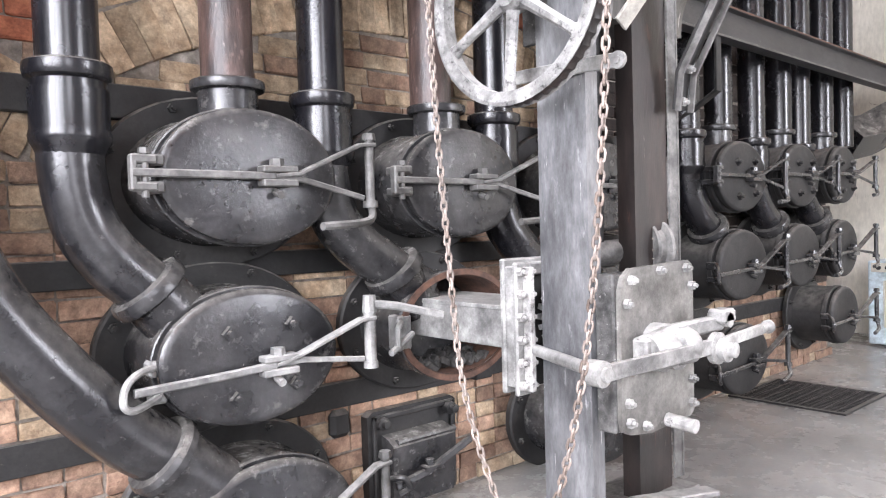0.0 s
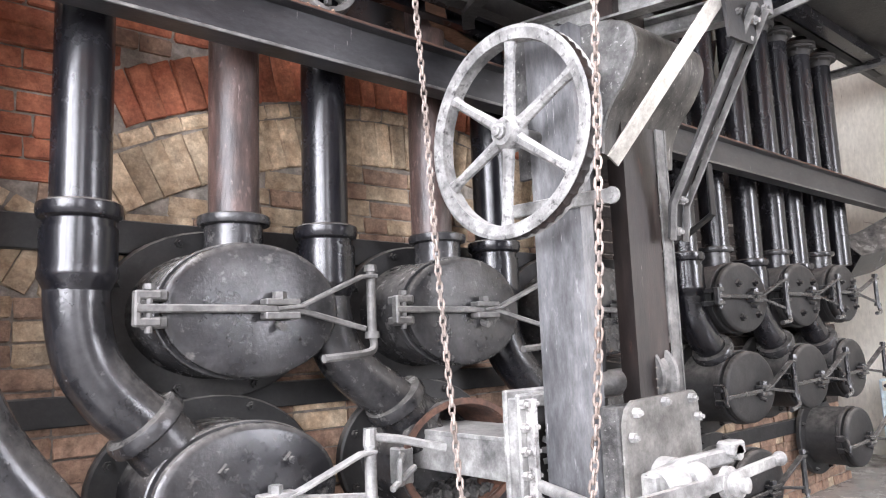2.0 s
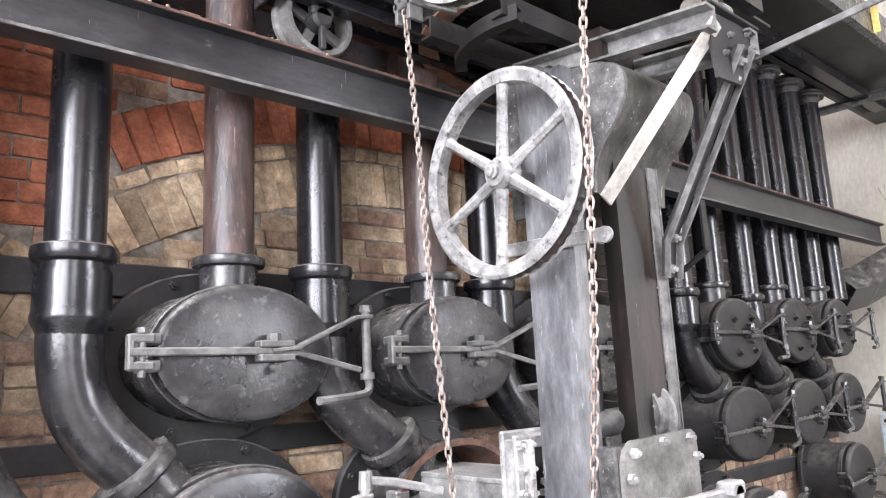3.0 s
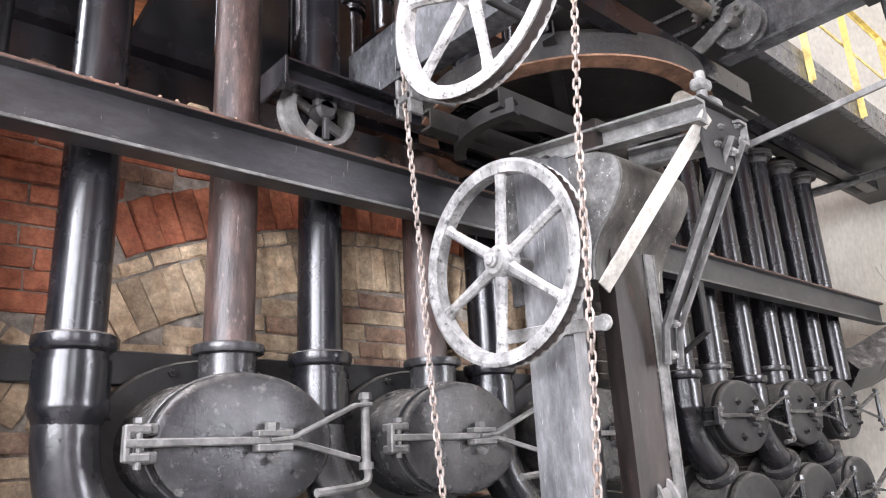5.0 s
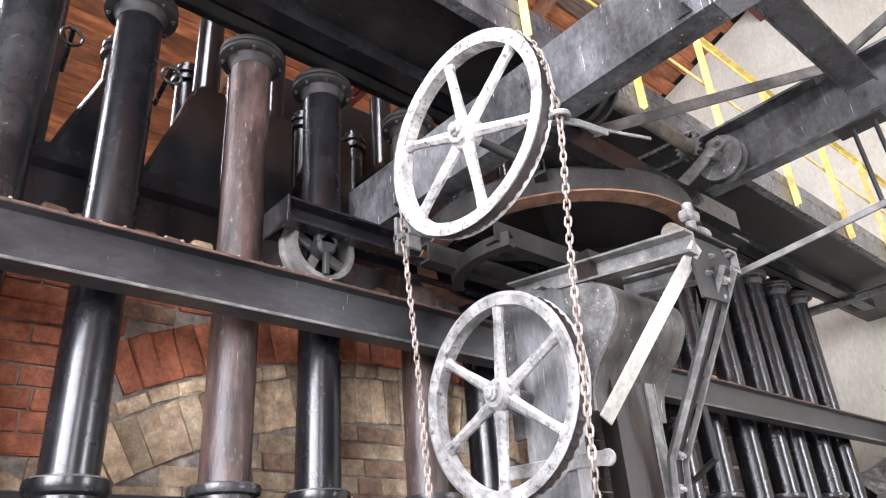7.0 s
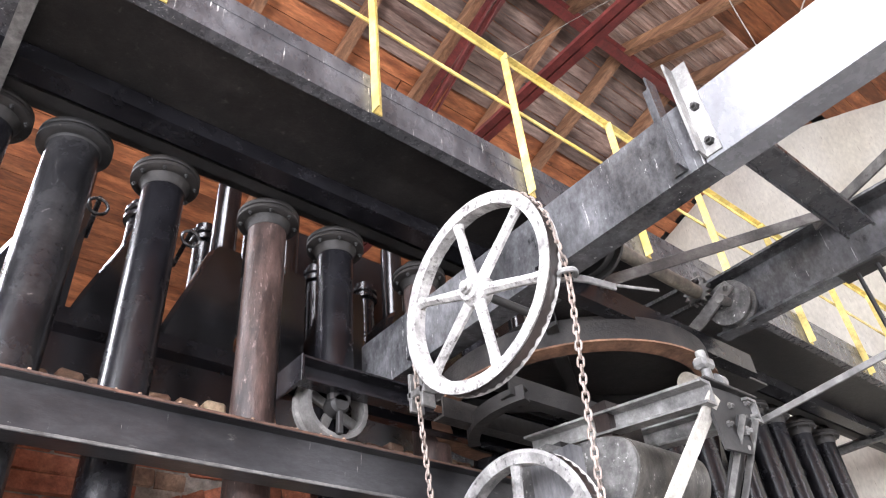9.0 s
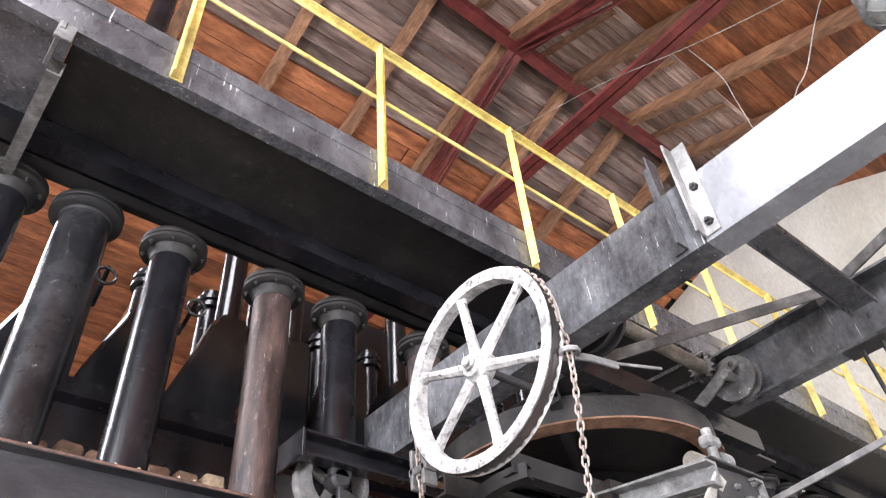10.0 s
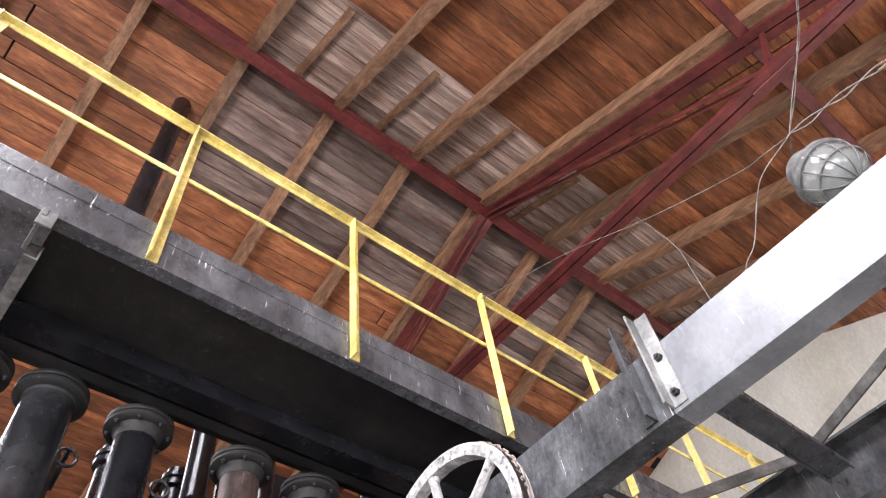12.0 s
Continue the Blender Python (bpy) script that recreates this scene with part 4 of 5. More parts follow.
def ring_beam(r, z, w, h, t, a0=0.0, a1=360.0, n=64):
    bm = bmesh.new()
    sect = [(0, 0), (w, 0), (w, t), (t, t), (t, h - t), (w, h - t), (w, h), (0, h)]
    full = abs(a1 - a0) >= 360
    rings = []
    for i in range(n + (0 if full else 1)):
        a = radians(a0 + (a1 - a0) * i / n)
        rings.append([bm.verts.new((RING[0] + (r - p) * math.cos(a), RING[1] + (r - p) * math.sin(a), z + q)) for p, q in sect])
    if full:
        rings.append(rings[0])
        skin(bm, rings, (False, False))
    else:
        skin(bm, rings)
    return bm


part("ring_flange", ring_beam(0.655, 2.793, 0.085, 0.008, 0.003), RUST, trolley, "rusty lower flange of the ring")
part("turning_ring", ring_beam(0.64, 2.80, 0.07, 0.115, 0.012), FLANGE, trolley, "dusty curved channel ring with a rusty lower flange")
for ya in (1.15, 1.95, 2.28):
    bm = bmesh.new()
    prism(bm, c_section(0.06, 0.1, 0.01), (1.62, ya, 2.90), (0, 1, 0), (0, 0, 1), (1, 0, 0), 1.4)
    part("ring_joist", bm, BLACK, trolley)
RING = (2.15, 1.63)
part("slewing_ring", ring_beam(0.42, 2.615, 0.05, 0.06, 0.01, 130, 200, 30), FLANGE, trolley)
for xa, ya in ((1.62, 1.80), (1.72, 1.52)):
    bm = bmesh.new()
    prism(bm, c_section(0.06, 0.085, 0.009), (xa, ya, 2.64), (0, 1, 0), (0, 0, 1), (1, 0, 0), 0.9)
    part("slewing_joist", bm, FLANGE, trolley)
# drive shaft with its sprocket and guide wheel
bm = bmesh.new()
cyl(bm, (1.78, 1.09, 3.18), (2.68, 1.10, 3.18), 0.032, n=16)
part("drive_shaft", bm, TANSHAFT, trolley, "dusty tan drive shaft")
bm = bmesh.new()
turned(bm, (1.80, 1.09, 3.10), (1, 0, 0), [(0.03, 0), (0.13, 0.0), (0.13, 0.014), (0.11, 0.02), (0.11, 0.05), (0.13, 0.056), (0.13, 0.07), (0.03, 0.07)], 32)
part("shaft_pulley", bm, DARKIRON, trolley)
# added plate that makes the view up through the ring dark
bm = bmesh.new()
box(bm, 1.78, 3.25, 1.22, 2.30, 2.925, 2.94, 0.002)
part("platform_plate", bm, SOFFIT, trolley, "black plate added above the ring to darken its inside")
for ya, yb in ((1.30, 2.2), (2.15, 1.4)):
    bm = bmesh.new()
    prism(bm, [(0, 0), (0.06, 0), (0.06, 0.008), (0.008, 0.008), (0.008, 0.06), (0, 0.06)], (1.80, ya, 2.86), (0, 1, 0), (0, 0, 1), Vector((1.3, yb - ya, 0)).normalized(), 1.5)
    part("platform_brace", bm, DARKIRON, trolley)
bm = bmesh.new()
teeth = [(r * math.cos(math.pi * k / 14), r * math.sin(math.pi * k / 14)) for k in range(28) for r in ((0.07 if k % 2 else 0.05),)]
prism(bm, teeth, (2.60, 1.10, 3.18), (0, 1, 0), (0, 0, 1), (1, 0, 0), 0.022)
part("sprocket", bm, BAR, trolley)
for k in range(20):
    a = k / 19
    for s in (-0.058, 0.058):
        px, pz, py = 2.612, 3.185 + s * 0.9 + 0.02 * a, 1.10 + 0.36 * a
        bm = bmesh.new()
        box(bm, px - 0.012, px + 0.012, py - 0.008, py + 0.008, pz - 0.009, pz + 0.009)
        part("chain_link", bm, DARKIRON, trolley)
bm = bmesh.new()
turned(bm, (2.71, 1.0, 3.085), (-1, 0, 0), [(0.03, 0), (0.105, 0.0), (0.105, 0.012), (0.09, 0.02), (0.09, 0.045), (0.105, 0.052), (0.105, 0.062), (0.085, 0.066), (0.03, 0.062)], 36)
part("guide_wheel", bm, PITTED, trolley)
bm = bmesh.new()
flat_bar(bm, [(2.625, 1.30, 2.985), (2.625, 1.12, 3.06), (2.625, 0.955, 3.15)], 0.06, 0.014)
box(bm, 2.60, 2.66, 1.06, 1.15, 3.20, 3.26, 0.012)
cyl(bm, (2.63, 1.085, 3.26), (2.63, 1.085, 3.29), 0.017, 0.015, 6)
cyl(bm, (2.63, 1.13, 3.26), (2.63, 1.13, 3.285), 0.017, 0.015, 6)
cyl(bm, (2.58, 1.0, 3.085), (2.74, 1.0, 3.085), 0.022, n=12)
bolt(bm, (2.617, 0.975, 3.138), (-1, 0, 0), 0.014, 0.012)
part("bearing", bm, BAR, trolley)
# chain guides of the upper wheel
bm = bmesh.new()
tube(bm, [(1.6, 1.64, 2.66), (1.40, 1.65, 2.64)], 0.012, 8)
box(bm, 1.36, 1.42, 1.60, 1.70, 2.60, 2.63, 0.004)
box(bm, 1.36, 1.42, 1.61, 1.625, 2.55, 2.70, 0.002)
box(bm, 1.36, 1.42, 1.675, 1.69, 2.55, 2.70, 0.002)
part("chain_guide", bm, BAR, trolley)
bm = bmesh.new()
flat_bar(bm, [(1.56, 0.86, 2.685), (1.45, 0.88, 2.685), (1.40, 0.90, 2.685)], 0.026, 0.01)
flat_bar(bm, [(1.78, 0.84, 2.74), (1.54, 0.862, 2.688)], 0.010, 0.008)
tube(bm, smooth_path([(1.38, 0.94, 2.69), (1.35, 0.90, 2.69), (1.38, 0.87, 2.69), (1.41, 0.90, 2.69), (1.38, 0.94, 2.69)], 4), 0.009, 6)
part("chain_guide", bm, STEEL, trolley)

# ---- charging machine ----
machine = thing("charging_machine", (1.9, 1.4, 0.3), "scuffed steel retort charging machine hanging from the trolley", "machine")
bm = bmesh.new()
prism(bm, c_section(0.06, 0.195, 0.012), (1.745, 1.505, 0.2), (1, 0, 0), (0, -1, 0), (0, 0, 1), 2.17)
part("main_post", bm, POST, machine, "pale scuffed steel channel post")
bm = bmesh.new()
prism(bm, c_section(0.07, 0.20, 0.012), (2.272, 1.36, 0.33), (0, 1, 0), (-1, 0, 0), (0, 0, 1), 2.3)
part("rear_post", bm, REARPOST, machine, "rusty brown channel post")
bm = bmesh.new()
prism(bm, [(0, 0), (0.052, 0), (0.052, 0.008), (0.008, 0.012), (0.008, 0.016), (0, 0.016)], (2.328, 1.358, 0.36), (-1, 0, 0), (0, -1, 0), (0, 0, 1), 1.75)
part("edge_angle", bm, BAR, machine)
bm = bmesh.new()
prism(bm, c_section(0.06, 0.15, 0.010), (2.03, 1.46, 1.16), (0, 1, 0), (-1, 0, 0), (0, 0, 1), 1.3)
part("inner_post", bm, DARKIRON, machine, "black channel post")
bm = bmesh.new()
box(bm, 1.95, 2.36, 1.3, 1.55, 0.30, 0.33, 0.003)
part("cross_plate", bm, BAR, machine)
bm = bmesh.new()
flat_bar(bm, [(1.98, 1.32, 0.36), (2.3, 1.22, 0.34)], 0.07, 0.02, (0, 1, 0))
part("foot_bar", bm, STEEL, machine)
spoked_wheel("lower_chain_wheel", HUB_L, 0.346, machine, WHEELGREY, 6, radians(35))
bm = bmesh.new()
cyl(bm, (1.6, 1.475, 2.015), (2.3, 1.475, 2.015), 0.026, n=14)
part("axle", bm, BAR, machine)
bm = bmesh.new()
flat_bar(bm, [(1.733, 1.62, 1.785), (1.733, 1.30, 1.775), (1.735, 1.18, 1.768)], 0.045, 0.012)
cyl(bm, (1.727, 1.18, 1.768), (1.739, 1.18, 1.768), 0.026, n=16)
cyl(bm, (1.722, 1.18, 1.768), (1.727, 1.18, 1.768), 0.012, n=10)
part("chain_bracket", bm, STEEL, machine)
# rounded hood over the drive
HOOD = [(1.62, 1.98), (1.62, 2.44), (1.50, 2.47), (1.38, 2.465), (1.29, 2.44), (1.235, 2.40), (1.22, 2.34), (1.235, 2.28), (1.28, 2.21), (1.335, 2.15), (1.375, 2.07), (1.385, 1.98)]
hood_top = [(p.x, p.y) for p in smooth_path([(y, z, 0) for y, z in HOOD[1:]], 4)]
HOOD = [HOOD[0]] + hood_top
bm = bmesh.new()
prism(bm, HOOD, (2.0, 0, 0), (0, 1, 0), (0, 0, 1), (1, 0, 0), 0.43)
part("hood", bm, WOODHOOD, machine, "curved sheet hood with scratched dusty streaks")
# end face in a lighter speckled grey, which includes the light it catches
bm = bmesh.new()
prism(bm, [(1.44 + (y - 1.44) * 0.985, 2.22 + (z - 2.22) * 0.985) for y, z in HOOD], (1.985, 0, 0), (0, 1, 0), (0, 0, 1), (1, 0, 0), 0.016)
part("hood_end", bm, PITTEDGREY, machine, "speckled hood end, paler to stand for the light on it")
bm = bmesh.new()
prism(bm, [(1.60, 1.90), (1.60, 2.42), (1.45, 2.43), (1.36, 2.38), (1.335, 2.2), (1.335, 1.90)], (1.79, 0, 0), (0, 1, 0), (0, 0, 1), (1, 0, 0), 0.02)
part("end_plate", bm, PITTED, machine)
# bracket arms
bm = bmesh.new()
prism(bm, c_section(0.06, 0.092, 0.010), (2.12, 1.80, 2.55), (-1, 0, 0), (0, 0, 1), (0, -1, -0.125), 0.86)
part("arm", bm, STEEL, machine, "pale channel arm")
bm = bmesh.new()
prism(bm, c_section(0.06, 0.092, 0.010), (2.42, 1.80, 2.55), (-1, 0, 0), (0, 0, 1), (0, -1, -0.125), 0.86)
part("arm", bm, STEEL, machine, "pale channel arm")
bm = bmesh.new()
flat_bar(bm, [(2.14, 0.95, 2.49), (1.85, 1.25, 1.905)], 0.064, 0.012, (0.75, -0.3, 0.5))
part("brace_bar", bm, WHITEBAR, machine, "white painted flat brace")
bm = bmesh.new()
P = [(2.29, 0.945, 2.44), (2.29, 1.30, 1.82), (2.29, 1.315, 1.69)]
flat_bar(bm, P, 0.085, 0.010, (1, 0, 0))
strut = part("strut", bm, DARKIRON, machine, "dark bent channel strut")
for off in (-0.042, 0.042):
    bm = bmesh.new()
    flat_bar(bm, [(p[0] + off, p[1] - 0.02, p[2] - 0.01) for p in P], 0.024, 0.008, (0, 1, 0.5))
    part("strut_flange", bm, BAR, strut, "worn edge of the strut")
for p in ((2.29, 1.285, 1.83), (2.29, 1.31, 1.72), (2.29, 0.965, 2.395), (2.29, 0.995, 2.34)):
    bm = bmesh.new()
    bolt(bm, p, (0, -1, -0.3), 0.018, 0.02)
    part("bolt", bm, STEEL, strut)
bm = bmesh.new()
prism(bm, [(2.12, 2.535), (2.40, 2.55), (2.45, 2.53), (2.44, 2.46), (2.36, 2.40), (2.30, 2.31), (2.14, 2.30), (2.12, 2.42)], (0, 0.965, 0), (1, 0, 0), (0, 0, 1), (0, 1, 0), 0.012)
box(bm, 2.10, 2.44, 0.94, 1.10, 2.545, 2.557, 0.003)
gus = part("gusset", bm, DARKIRON, machine)
for p in ((2.2, 2.40), (2.25, 2.48), (2.32, 2.45), (2.38, 2.52), (2.4, 2.47)):
    bm = bmesh.new()
    bolt(bm, (p[0], 0.965, p[1]), (0, -1, 0), 0.013, 0.012)
    part("bolt", bm, BAR, gus)
bm = bmesh.new()
box(bm, 2.28, 2.40, 1.0, 1.09, 2.557, 2.605, 0.012)
cyl(bm, (2.34, 1.05, 2.58), (2.34, 1.05, 2.77), 0.02, n=12)
box(bm, 2.30, 2.38, 1.02, 1.08, 2.69, 2.74, 0.012)
turned(bm, (2.37, 1.05, 2.64), (1, 0, 0), [(0.02, 0), (0.04, 0.0), (0.04, 0.04), (0.02, 0.04)], 20)
part("roller_pin", bm, STEEL, machine)
bm = bmesh.new()
turned(bm, (2.16, 1.05, 2.595), (1, 0, 0), [(0.02, 0), (0.036, 0.0), (0.036, 0.09), (0.02, 0.09)], 20)
part("ring_roller", bm, TANSHAFT, machine, "rusty roller under the ring")

# charging head
bm = bmesh.new()
box(bm, 1.665, 2.20, 1.60, 1.622, 0.735, 1.185, 0.006)
box(bm, 1.67, 1.71, 1.545, 1.60, 0.76, 1.16, 0.004)
box(bm, 1.645, 1.716, 1.525, 1.545, 0.74, 1.175, 0.006)
box(bm, 1.72, 2.20, 1.53, 1.60, 1.13, 1.17, 0.004)
head = part("head_flange", bm, STEEL, machine, "pale flanged plate edged with bolts")
# solid dark panel in place of the shade inside the head
bm = bmesh.new()
box(bm, 1.718, 2.19, 1.585, 1.598, 0.745, 1.128)
part("throat", bm, DARKIRON, head, "dark panel standing for the shaded opening behind the flange")
for k in range(6):
    zz = 0.775 + 0.074 * k
    for xx in (1.66, 1.704):
        bm = bmesh.new()
        bolt(bm, (xx, 1.525, zz), (0, -1, 0), 0.016, 0.018)
        part("bolt", bm, WHEEL, head)
for xx in (1.674,):
    bm = bmesh.new()
    box(bm, xx, xx + 0.022, 1.49, 1.525, 0.755, 1.16, 0.003)
    part("rib", bm, WHEEL, head)
bm = bmesh.new()
turned(bm, (1.81, 1.465, 0.98), (1, 0, 0), [(0.03, 0), (0.10, 0), (0.10, 0.1), (0.03, 0.1)], 24)
for k in range(20):
    a = 2 * math.pi * k / 20
    m = Matrix.Translation((1.86, 1.465, 0.98)) @ Matrix.Rotation(a, 4, "X")
    box(bm, -0.05, 0.05, 0.098, 0.12, -0.009, 0.009, 0, m)
part("gear", bm, STEEL, machine, "toothed gear wheel")
bm = bmesh.new()
box(bm, 1.735, 2.15, 1.216, 1.285, 0.66, 1.14, 0.006)
box(bm, 1.80, 2.13, 1.285, 1.42, 0.72, 1.08, 0.01)
gearbox = part("gear_case", bm, PITTED, machine, "pitted dark gear case edged with white paint")
bm = bmesh.new()
PL = [(1.745, 0.70), (1.755, 0.665), (1.79, 0.65), (1.90, 0.635), (2.13, 0.645), (2.155, 0.66), (2.16, 1.10), (2.155, 1.15), (2.13, 1.165), (1.80, 1.155), (1.765, 1.13), (1.75, 1.09)]
prism(bm, PL, (0, 1.20, 0), (1, 0, 0), (0, 0, 1), (0, 1, 0), 0.016)
cover = part("cover_plate", bm, COVER, machine, "scuffed pale cover plate with bolts")
for p in ((1.80, 1.12), (1.955, 1.14), (2.11, 1.14), (1.775, 1.05), (2.14, 1.08), (1.775, 0.75), (1.78, 0.69), (1.865, 0.665), (2.135, 0.77), (2.135, 0.69), (2.0, 0.66)):
    bm = bmesh.new()
    bolt(bm, (p[0], 1.20, p[1]), (0, -1, 0), 0.0165, 0.016)
    part("bolt", bm, STEEL, cover)
bm = bmesh.new()
cyl(bm, (1.99, 1.2, 0.66), (1.99, 1.10, 0.655), 0.022, n=10)
part("drain_plug", bm, WHEEL, cover)
bm = bmesh.new()
turned(bm, (1.92, 1.2, 0.905), (0, -1, 0), [(0.075, 0), (0.075, 0.045), (0.064, 0.05), (0.064, 0.09), (0.05, 0.095)], 24)
flat_bar(bm, [(1.78, 1.165, 0.925), (1.92, 1.13, 0.955), (2.14, 1.10, 0.965)], 0.05, 0.035)
cyl(bm, (2.14, 1.13, 0.975), (2.14, 1.06, 0.975), 0.024, n=8)
box(bm, 2.10, 2.18, 1.06, 1.12, 0.965, 1.01, 0.008)
box(bm, 1.77, 1.83, 1.13, 1.18, 0.88, 0.95, 0.008)
part("shaft_clamp", bm, STEEL, machine, "white dusty shaft clamp")
bm = bmesh.new()
turned(bm, (1.80, 1.145, 0.905), (0.97, -0.22, 0.05), [(0.02, 0), (0.05, 0.002), (0.056, 0.01), (0.056, 0.085), (0.044, 0.09), (0.044, 0.105), (0.056, 0.11), (0.056, 0.17), (0.05, 0.18), (0.02, 0.182)], 24)
part("shaft_drum", bm, STEEL, machine, "pale grooved shaft drum")
bm = bmesh.new()
flat_bar(bm, [(1.50, 1.10, 0.893), (1.75, 1.08, 0.897), (2.04, 1.062, 0.905)], 0.048, 0.014)
flat_bar(bm, [(2.02, 1.06, 0.905), (2.18, 1.055, 0.916), (2.36, 1.05, 0.927)], 0.036, 0.014)
turned(bm, (2.06, 1.075, 0.895), (0, -1, 0), [(0.05, 0), (0.05, 0.02), (0.034, 0.024), (0.034, 0.034), (0.04, 0.036), (0.04, 0.05), (0.024, 0.054), (0.024, 0.072), (0.012, 0.076)], 18)
turned(bm, (2.36, 1.05, 0.927), (0.99, -0.02, 0.06), [(0.014, -0.03), (0.016, 0.0), (0.024, 0.012), (0.024, 0.022), (0.012, 0.028)], 12)
lever = part("crank_lever", bm, STEEL, machine, "long pale crank lever")
bm = bmesh.new()
tube(bm, [(1.70, 1.50, 0.89), (1.51, 1.11, 0.898)], 0.019, 12)
turned(bm, (1.50, 1.13, 0.897), (0, -1, 0), [(0.036, 0), (0.036, 0.05), (0.02, 0.052), (0.02, 0.065)], 14)
part("link", bm, STEEL, lever)
bm = bmesh.new()
box(bm, 1.845, 2.16, 1.62, 2.50, 0.845, 0.998, 0.004)
box(bm, 1.84, 2.165, 1.62, 2.35, 0.985, 1.003, 0.002)
part("charging_trough", bm, STEEL, machine, "pale riveted charging trough reaching into the retort")
# pulley and cables behind the head
bm = bmesh.new()
turned(bm, (2.20, 1.42, 1.20), (0.92, -0.38, 0), [(0.02, 0), (0.10, 0.0), (0.10, 0.012), (0.08, 0.02), (0.08, 0.05), (0.10, 0.058), (0.10, 0.07), (0.02, 0.07)], 28)
cyl(bm, (1.95, 1.5, 1.18), (2.3, 1.38, 1.21), 0.045, n=16)
part("rope_pulley", bm, BAR, machine)
bm = bmesh.new()
for zz in (1.23, 1.20, 1.27):
    tube(bm, [(2.18, 1.33, zz - 0.04), (2.09, 1.66, zz + 0.01)], 0.0028, 6)
part("rope", bm, WIRE, machine)

# ---- hand chain ----
chain = thing("hand_chain", (1.38, 1.3, 0.3), "pale rusty hand chain hanging in a loop from the upper wheel", "chain")


def link_mesh():
    bm = bmesh.new()
    n, r, L_, W_ = 10, 0.0042, 0.0125, 0.0088
    rings = []
    for i in range(n):
        a = 2 * math.pi * i / n
        c = Vector((W_ * math.cos(a), 0, L_ * math.sin(a) + (0.005 if math.sin(a) > 0 else -0.005)))
        u = Vector((math.cos(a), 0, math.sin(a)))
        rings.append([bm.verts.new(c + u * (r * math.cos(b)) + Vector((0, r * math.sin(b), 0))) for b in (0.4, 2.0, 3.6, 5.2)])
    rings.append(rings[0])
    skin(bm, rings, (False, False))
    me = bpy.data.meshes.new("link")
    bm.to_mesh(me)
    bm.free()
    me.materials.append(CHAIN)
    for f in me.polygons:
        f.use_smooth = True
    return me


LINK = link_mesh()
ux, uy, uz = HUB_U
path = [(1.345, uy + 0.362, uz), (1.375, 1.655, 2.62), (1.38, 1.62, 2.13), (1.38, 1.59, 1.65), (1.38, 1.55, 1.22), (1.38, 1.50, 0.83), (1.38, 1.37, 0.52), (1.38, 1.26, 0.42), (1.38, 1.15, 0.58), (1.38, 1.06, 0.90), (1.38, 1.01, 1.22), (1.38, 0.975, 1.60), (1.38, 0.94, 2.2), (1.38, 0.90, 2.66), (1.345, uy - 0.362, uz)]
arc = [(1.338, uy - 0.365 * math.cos(a), uz + 0.365 * math.sin(a)) for a in [math.pi * k / 14 for k in range(1, 14)]]
line = smooth_path(path, 10) + [Vector(p) for p in arc] + [Vector(path[0])]
step, left, flip, made = 0.0262, 0.0, 0, 0
for a, b in zip(line, line[1:]):
    d = b - a
    ln = d.length
    if ln < 1e-6:
        continue
    s = left
    while s < ln:
        q = a + d * (s / ln)
        ob = new("link", LINK)
        rot = d.to_track_quat("Z", "Y").to_matrix().to_4x4() @ Matrix.Rotation(radians(20 + 90 * flip), 4, "Z")
        ob.parent = chain
        ob.matrix_basis = Matrix.Translation(q - BASE[chain.name]) @ rot
        flip = 1 - flip
        made += 1
        s += step
    left = s - ln

# ---- fire door ----
door = thing("fire_door", (2.0, 2.56, 0.25), "black cast-iron fire door with a hopper lid and latch bar", "fire door")
bm = bmesh.new()
prism(bm, [(1.76, 0.03), (2.27, 0.03), (2.28, 0.05), (2.28, 0.46), (2.25, 0.48), (1.79, 0.48), (1.76, 0.46)], (0, 2.55, 0), (1, 0, 0), (0, 0, 1), (0, 1, 0), 0.05)
part("frame", bm, DARKIRON, door)
bm = bmesh.new()
for a in ((1.78, 2.26, 0.44, 0.465), (1.78, 1.80, 0.05, 0.465), (2.24, 2.26, 0.05, 0.465)):
    box(bm, a[0], a[1], 2.53, 2.55, a[2], a[3], 0.005)
part("rim", bm, DARKIRON, door)
bm = bmesh.new()
prism(bm, [(2.545, 0.06), (2.545, 0.37), (2.50, 0.36), (2.45, 0.33), (2.47, 0.06)], (1.83, 0, 0), (0, 1, 0), (0, 0, 1), (1, 0, 0), 0.36)
leaf = part("door_leaf", bm, IRON, door)
bm = bmesh.new()
flat_bar(bm, [(1.82, 2.43, 0.17), (2.0, 2.42, 0.2), (2.24, 2.40, 0.30)], 0.035, 0.02)
box(bm, 1.97, 2.06, 2.40, 2.45, 0.20, 0.225, 0.004)
cyl(bm, (2.01, 2.425, 0.22), (2.01, 2.425, 0.25), 0.022, n=6)
tube(bm, smooth_path([(1.80, 2.46, 0.2), (1.84, 2.40, 0.21), (1.87, 2.40, 0.16), (1.84, 2.43, 0.13)], 4), 0.014, 8)
tube(bm, [(1.86, 2.47, 0.345), (2.2, 2.47, 0.345)], 0.016, 8)
part("latch_bar", bm, IRON, door)
for px in (1.82, 2.22):
    bm = bmesh.new()
    turned(bm, (px, 2.545, 0.43), (0, -1, 0), [(0.03, 0), (0.03, 0.04), (0.02, 0.045), (0.02, 0.07), (0.008, 0.075)], 14)
    part("hinge_boss", bm, DARKIRON, door)

